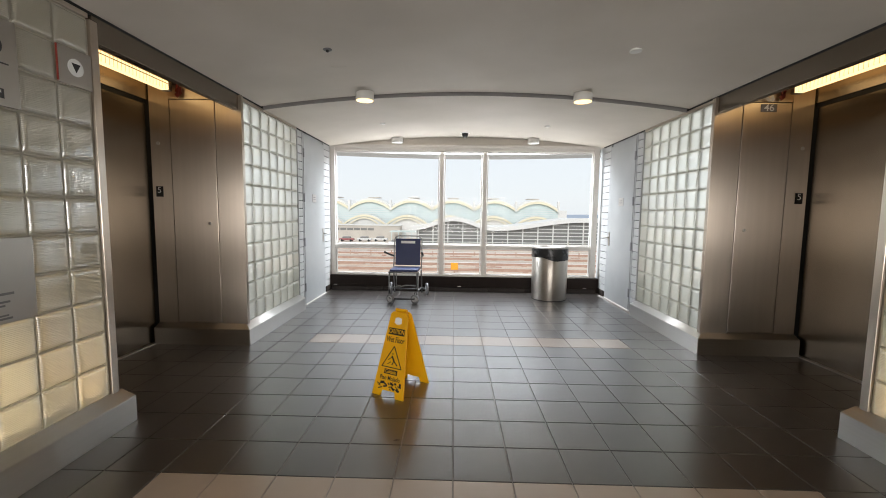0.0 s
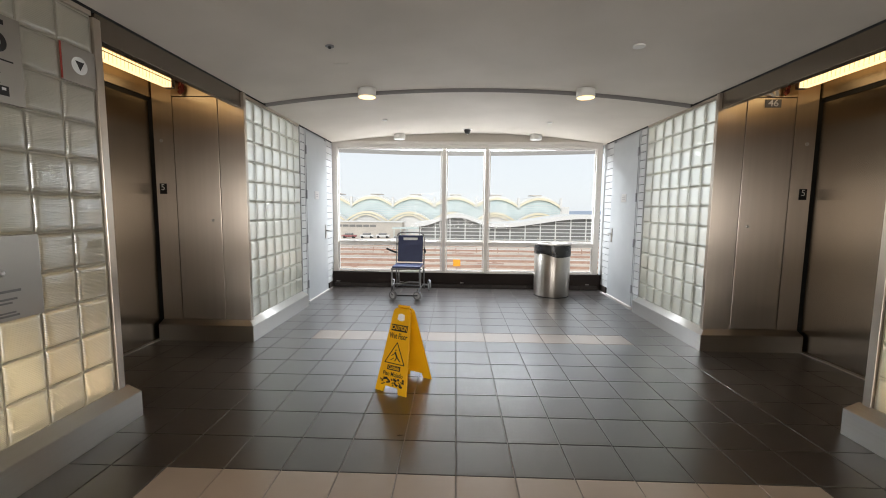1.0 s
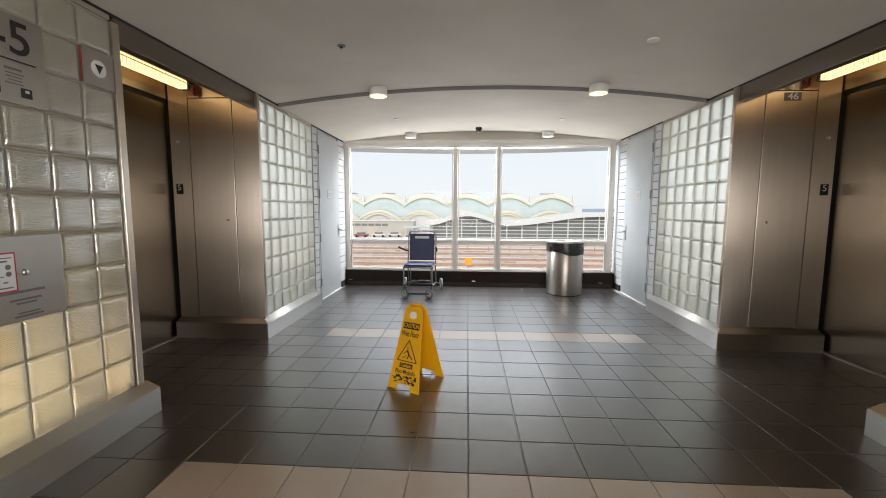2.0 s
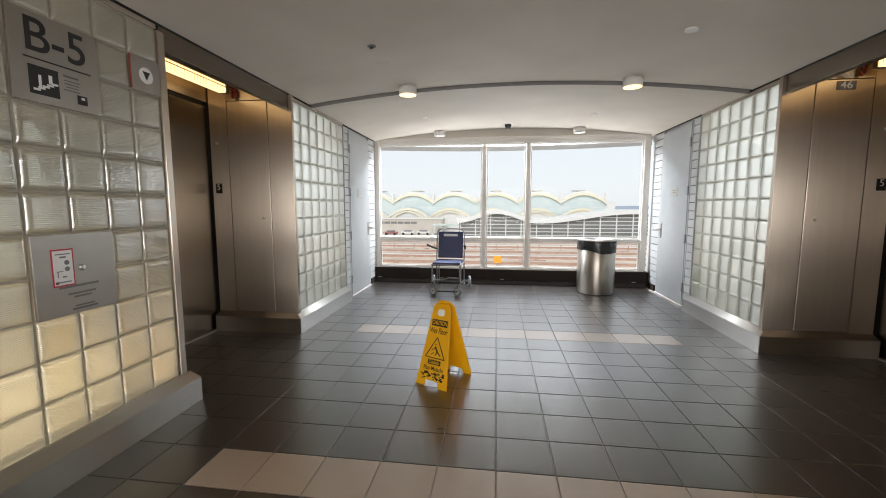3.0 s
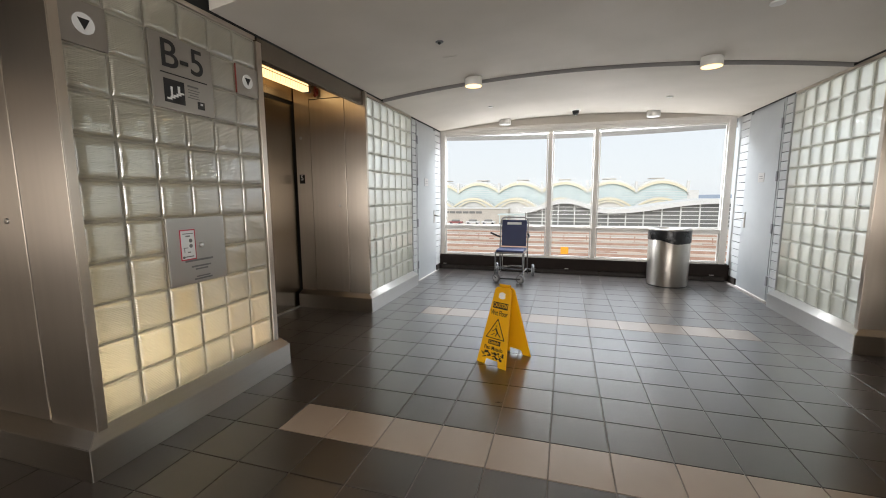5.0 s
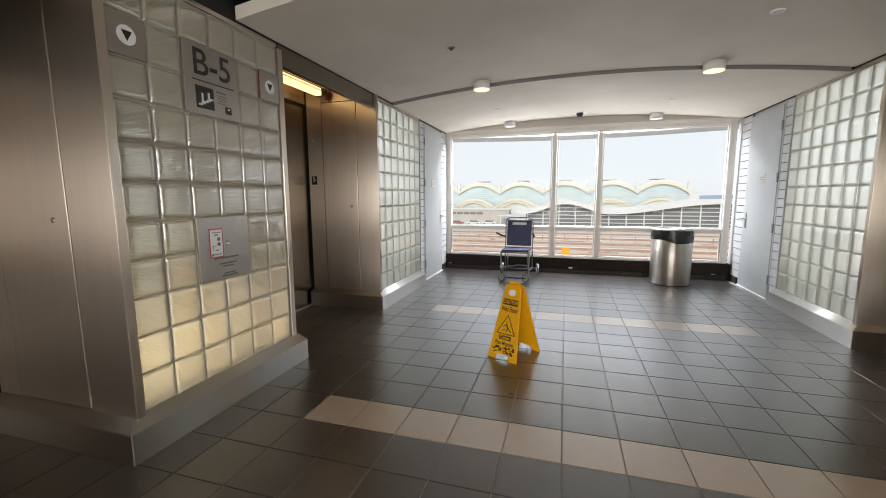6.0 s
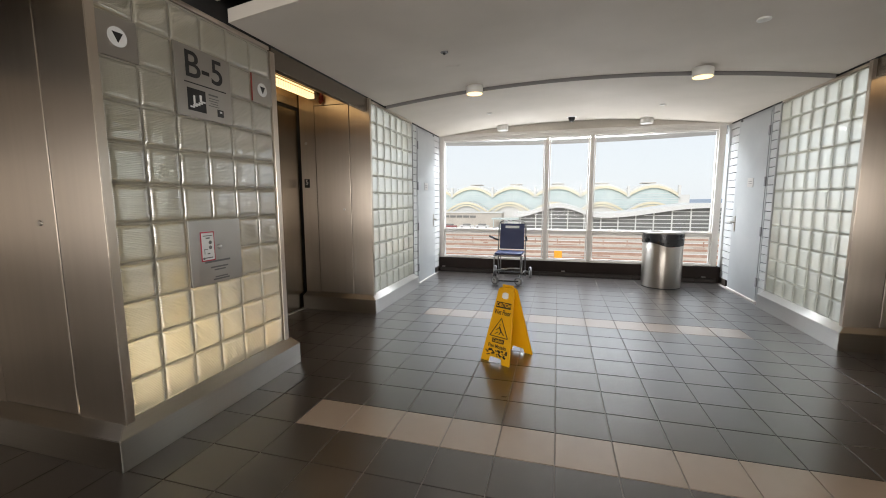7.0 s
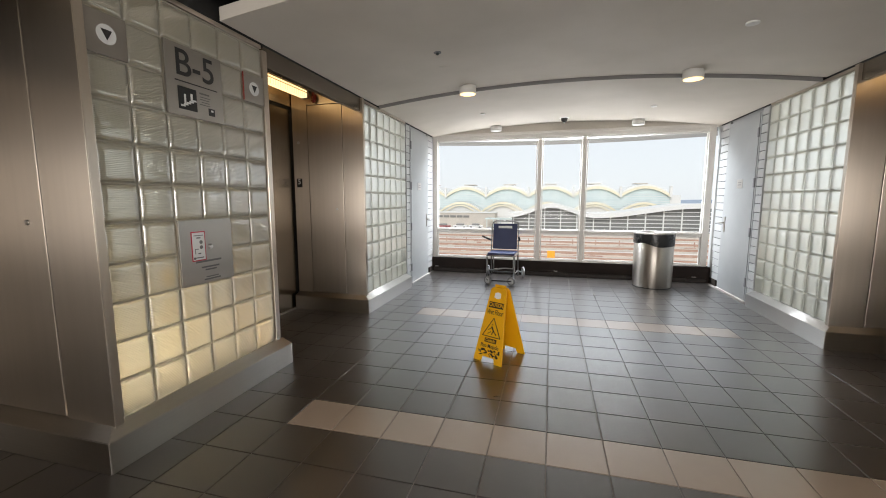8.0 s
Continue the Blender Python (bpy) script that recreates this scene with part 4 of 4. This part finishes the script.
def arch_strip(x0, x1, y0, y1, z_low, z_high, thick, n=18):
    """A curved strip between x0 and x1, crest in the middle."""
    bm = bmesh.new()
    rows = []
    for y in (y0, y1):
        for dz in (0, thick):
            rows.append([bm.verts.new((x0 + (x1 - x0) * i / n, y, z_low + dz + (z_high - z_low) * math.sin(math.pi * i / n) ** 0.85)) for i in range(n + 1)])
    a, b, c, d = rows
    for i in range(n):
        for q in ((a[i], a[i + 1], b[i + 1], b[i]), (c[i], d[i], d[i + 1], c[i + 1]), (a[i], c[i], c[i + 1], a[i + 1]), (b[i], b[i + 1], d[i + 1], d[i])):
            bm.faces.new(q)
    for k in (0, n):
        bm.faces.new((a[k], b[k], d[k], c[k]))
    bmesh.ops.recalc_face_normals(bm, faces=bm.faces)
    return bm


def arch_wall(x0, x1, y0, y1, z0, z_low, z_high, n=18):
    pts = [(x1, z0), (x0, z0)] + [(x0 + (x1 - x0) * i / n, z_low + (z_high - z_low) * math.sin(math.pi * i / n) ** 0.85) for i in range(n + 1)]
    bm = outline(pts[:2] + pts[2:], y1 - y0)
    bmesh.ops.translate(bm, verts=bm.verts, vec=(0, y0, 0))
    return bm


DIST = 140.0
BAY = 14.54
tb = thing("terminal_building", "pale airport terminal with a row of vaulted roofs and cream arches", "terminal", at=pose(0, 0, 0))
part("end_wall", box(35.5, 39.4, DIST + 0.6, DIST + 30, GZ, 2.6), M_ROOF, tb)
part("wall", box(-66, 35.4, DIST + 3, DIST + 30, GZ, 1.0), M_CONCRETE, tb)
for k in range(6):
    x0 = -29.3 - BAY / 2 + (k - 1) * BAY
    x1 = x0 + BAY
    part("vault_roof", arch_strip(x0, x1, DIST + 0.5, DIST + 30, 2.3, 5.2, 1.0), M_ROOF, tb, "white vaulted roof shell")
    part("arch_band", arch_strip(x0, x1, DIST - 0.8, DIST + 0.4, 1.85, 4.75, 0.8), M_CREAM, tb, "cream curved roof edge")
    gl = part("glazing", arch_wall(x0, x1, DIST, DIST + 0.4, -2.5, 1.85, 4.7), M_TEAL, tb, "teal tinted glazing")
    for j in range(7):
        z = -1.6 + j * 0.75
        half = BAY / 2 * (1 if z < 2.2 else math.sqrt(max(0.05, 1 - ((z - 2.2) / 2.9))))
        part("glazing_bar", box((x0 + x1) / 2 - half, (x0 + x1) / 2 + half, DIST - 0.12, DIST, z, z + 0.13), M_ROOF, gl)
    part("roof_light", box((x0 + x1) / 2 - 2, (x0 + x1) / 2 + 2, DIST + 6, DIST + 12, 6.45, 6.75), M_CONCRETE, tb)
    part("lower_band", arch_strip(x0 - 1, x1 - 1, DIST - 5.0, DIST - 4.62, -3.5, -0.25, 0.7), M_CREAM, tb, "cream curved canopy edge")
    part("lower_roof", arch_strip(x0 - 1, x1 - 1, DIST - 4, DIST - 0.9, -3.0, 0.25, 0.3), M_ROOF, tb)
    part("lower_wall", arch_wall(x0 - 1, x1 - 1, DIST - 4.6, DIST - 4.2, GZ, -3.6, -0.4), M_ROOF, tb)
    part("lower_band", arch_strip(x0 + 1.5, x1 - 3.5, DIST - 5.4, DIST - 5.05, -3.1, -0.9, 0.45), M_CREAM, tb)
    part("vent_shaft", box(x1 - 0.35, x1 + 0.35, DIST - 1, DIST + 0.2, 2.0, 5.5), M_ROOF, tb)

lb = thing("low_building", "low white service building with a strip of dark windows", "building")
part("wall", box(-46, -17, 126, 132, GZ, -3.0), M_CONCRETE, lb)
part("roof", box(-46.3, -16.7, 125.7, 132.3, -3.0, -2.75), M_ROOF, lb)
for k in range(9):
    part("window", box(-44.8 + 2.2 * k, -42.9 + 2.2 * k, 125.9, 126.02, -4.5, -3.8), M_LOUVRE, lb)
part("canopy", box(-19, -8, 118, 124, -4.6, -4.3), M_TEAL, lb)
for k in range(6):
    part("canopy_post", box(-18.5 + 2 * k, -18.3 + 2 * k, 118.2, 118.4, GZ, -4.6), M_TEAL, lb)

# rail station with a wavy white roof and a gridded wall
ST = 108.0


def wave_z(x):
    """Height of the station's roof edge along x."""
    w = 0.5 + 0.5 * math.cos((x - 0.2) / 10.6 * math.pi) if x < 10.8 else 0.5 - 0.5 * math.cos(min(1.0, (x - 10.8) / 24.0) * math.pi)
    return -3.35 + 2.5 * w


stn = thing("rail_station", "rail station with a white wavy roof and a dark gridded wall", "station")
bm = bmesh.new()
n = 90
rows = []
for y in (ST - 1.5, ST + 12):
    for dz in (0, 1.1):
        rows.append([bm.verts.new((-11 + 58 * i / n, y, wave_z(-11 + 58 * i / n) + dz)) for i in range(n + 1)])
a, b, c, d = rows
for i in range(n):
    for q in ((a[i], a[i + 1], b[i + 1], b[i]), (c[i], d[i], d[i + 1], c[i + 1]), (a[i], c[i], c[i + 1], a[i + 1]), (b[i], b[i + 1], d[i + 1], d[i])):
        bm.faces.new(q)
bmesh.ops.recalc_face_normals(bm, faces=bm.faces)
part("roof", bm, M_ROOF, stn, "white wavy roof edge")
bm = outline([(47, GZ), (-10, GZ)] + [(-10 + 57 * i / n, wave_z(-10 + 57 * i / n) - 0.02) for i in range(n + 1)], 0.4)
bmesh.ops.translate(bm, verts=bm.verts, vec=(0, ST, 0))
part("glazing", bm, M_LOUVRE, stn, "dark glazed wall")
for k in range(14):
    x = -9.6 + 4.05 * k
    part("mullion", box(x - 0.14, x + 0.14, ST - 0.3, ST - 0.02, GZ, wave_z(x)), M_ROOF, stn)
for j in range(6):
    z = GZ + 0.75 + 0.95 * j
    # bars run only where the roof stands above them
    x = -9.8
    run = None
    while x <= 46:
        ok = wave_z(x) > z + 0.25
        if ok and run is None:
            run = x
        if run is not None and (not ok or x > 45.5):
            part("transom_bar", box(run, x, ST - 0.25, ST - 0.04, z - 0.1, z + 0.1), M_ROOF, stn)
            run = None
        x += 0.5
part("base", box(-14, 47, ST - 3, ST - 1.6, GZ, GZ + 0.55), M_CONCRETE, stn)

# rail yard
for k, y in enumerate((57, 63.5, 71, 80, 90)):
    bed = tagged(link_mesh("track_bed", box(-90, 90, y - 2.0, y + 2.0, GZ, GZ + 0.25), M_BALLAST), "rusty ballast bed with two rails", "railway track", group="yard tracks")
    for d in (-0.75, 0.75):
        part("rail", box(-90, 90, y + d - 0.06, y + d + 0.06, GZ + 0.25, GZ + 0.45), M_RAIL, bed)
    part("cover_board", box(-90, 90, y + 1.3, y + 1.5, GZ + 0.4, GZ + 0.52), M_ROOF if k % 2 else M_CONCRETE, bed)
    for j in range(28):
        part("sleeper_end", box(-70 + 5 * j + 0.9 * (k % 3), -69.2 + 5 * j + 0.9 * (k % 3), y - 1.5, y - 1.0, GZ + 0.25, GZ + 0.34), M_RAIL if (j + k) % 3 else M_CONCRETE, bed)
for k, (y, h, mat) in enumerate(((67.2, 0.5, M_CONCRETE), (75.5, 0.4, M_CONCRETE), (85, 0.6, M_CONCRETE), (97, 1.0, M_CONCRETE))):
    wl_ = tagged(link_mesh("yard_wall", box(-95, 95, y, y + 0.4, GZ, GZ + h), mat), "low wall beside the tracks", "wall", group="yard walls")
    if k in (1, 3):
        for j in range(40):
            part("post", box(-80 + 4 * j, -79.85 + 4 * j, y + 0.1, y + 0.25, GZ + h, GZ + h + 0.9), M_RAIL if k == 1 else M_CONCRETE, wl_)
clutter = bmesh.new()
rng = random.Random(11)
for k in range(150):
    x, y = rng.uniform(-60, 60), rng.choice((59.8, 66.4, 74.2, 83.0, 94.0)) + rng.uniform(-1.0, 1.0)
    w, h = rng.uniform(0.3, 2.6), rng.uniform(0.12, 0.5)
    box(x - w, x + w, y - 0.3, y + 0.3, GZ, GZ + h, bm=clutter)
tagged(link_mesh("track_clutter", clutter, M_RAIL), "rusty crates and sleepers scattered between the tracks", "clutter", kind="stuff")
for x, y, c in ((-26, 116, 0), (-21.5, 117, 0), (-31, 115, 1), (-15, 104, 0)):
    car = thing("parked_car", "white parked car by the service building" if not c else "red parked car by the service building", "car", group="parked cars")
    part("body", box(-2.1, 2.1, -0.85, 0.85, 0.35, 0.95, 0.15), M_CAR if not c else M_DULLRED, car)
    part("cabin", box(-1.2, 1.1, -0.75, 0.75, 0.93, 1.45, 0.2), M_LOUVRE, car)
    for wx in (-1.3, 1.3):
        for wy in (-0.8, 0.8):
            w = cyl(0.33, -0.1, 0.1, 20)
            w.transform(pose(wx, wy, 0.33, 90))
            part("wheel", w, M_BLACKPL, car)
    car.matrix_world = pose(x, y, GZ)
# unidentified orange spot outdoors, drawn as a panel on an added post
ob = thing("orange_panel", "bright orange panel on a post beside the tracks", "sign")
part("board", box(-0.5, 0.5, -0.03, 0.03, 0.9, 1.85, 0.05), M_ORANGE, ob)
part("post", box(-0.05, 0.05, 0.03, 0.13, 0, 1.5), M_RAIL, ob)
ob.matrix_world = pose(0.2, 53, GZ)
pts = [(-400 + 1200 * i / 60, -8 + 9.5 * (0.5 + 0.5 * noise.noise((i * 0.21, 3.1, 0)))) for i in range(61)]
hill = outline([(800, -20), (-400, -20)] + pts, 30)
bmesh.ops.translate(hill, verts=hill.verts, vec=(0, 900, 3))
tagged(link_mesh("backdrop", hill, M_HILL), "hills on the horizon, tinted blue for haze", "hill", kind="structure")
# eave outside over the window
bm = bmesh.new()
n = 24
rows = []
for y in (5.55, 6.2):
    for top in (0, 1):
        rows.append([bm.verts.new((-2.6 + 5.5 * i / n, y, 3.1 if top else 2.485 - 0.06 * math.sin(math.pi * i / n))) for i in range(n + 1)])
a, b, c, d = rows
for i in range(n):
    for q in ((a[i], a[i + 1], b[i + 1], b[i]), (c[i], d[i], d[i + 1], c[i + 1]), (a[i], c[i], c[i + 1], a[i + 1]), (b[i], b[i + 1], d[i + 1], d[i])):
        bm.faces.new(q)
bmesh.ops.recalc_face_normals(bm, faces=bm.faces)
tagged(link_mesh("eave", bm, M_DOOR), "pale curved eave outside the window", "eave", kind="structure")

# ---- floor tiles, last ----
me_dark, me_beige = tile_mesh("tile", M_TILE), tile_mesh("beige_tile", M_BEIGE)
rest = bmesh.new()
for i in range(-12, 13):
    for j in range(-23, 17):
        beige = j in (-1, 7) and -5 <= i <= 5
        if -6 <= i <= 7 and -4 <= j <= 16 or beige:
            ob = new("tile", me_beige if beige else me_dark)
            ob.parent = floor
            ob.location = (i * T, j * T, 0.0004 * ((i * 7 + j * 3) % 3))
        elif not (abs(i * T + T / 2 - MID) > 2.3 and j * T > 2.0):
            x, y = i * T, j * T
            v = [rest.verts.new(p) for p in ((x + 0.003, y + 0.003, 0), (x + T - 0.003, y + 0.003, 0), (x + T - 0.003, y + T - 0.003, 0), (x + 0.003, y + T - 0.003, 0))]
            w = [rest.verts.new((p.co.x, p.co.y, -0.006)) for p in v]
            rest.faces.new(v)
            for q in range(4):
                rest.faces.new((v[q], w[q], w[(q + 1) % 4], v[(q + 1) % 4]))
ot = part("outer_tiles", rest, M_TILE, floor)
ot["kind"] = "stuff"
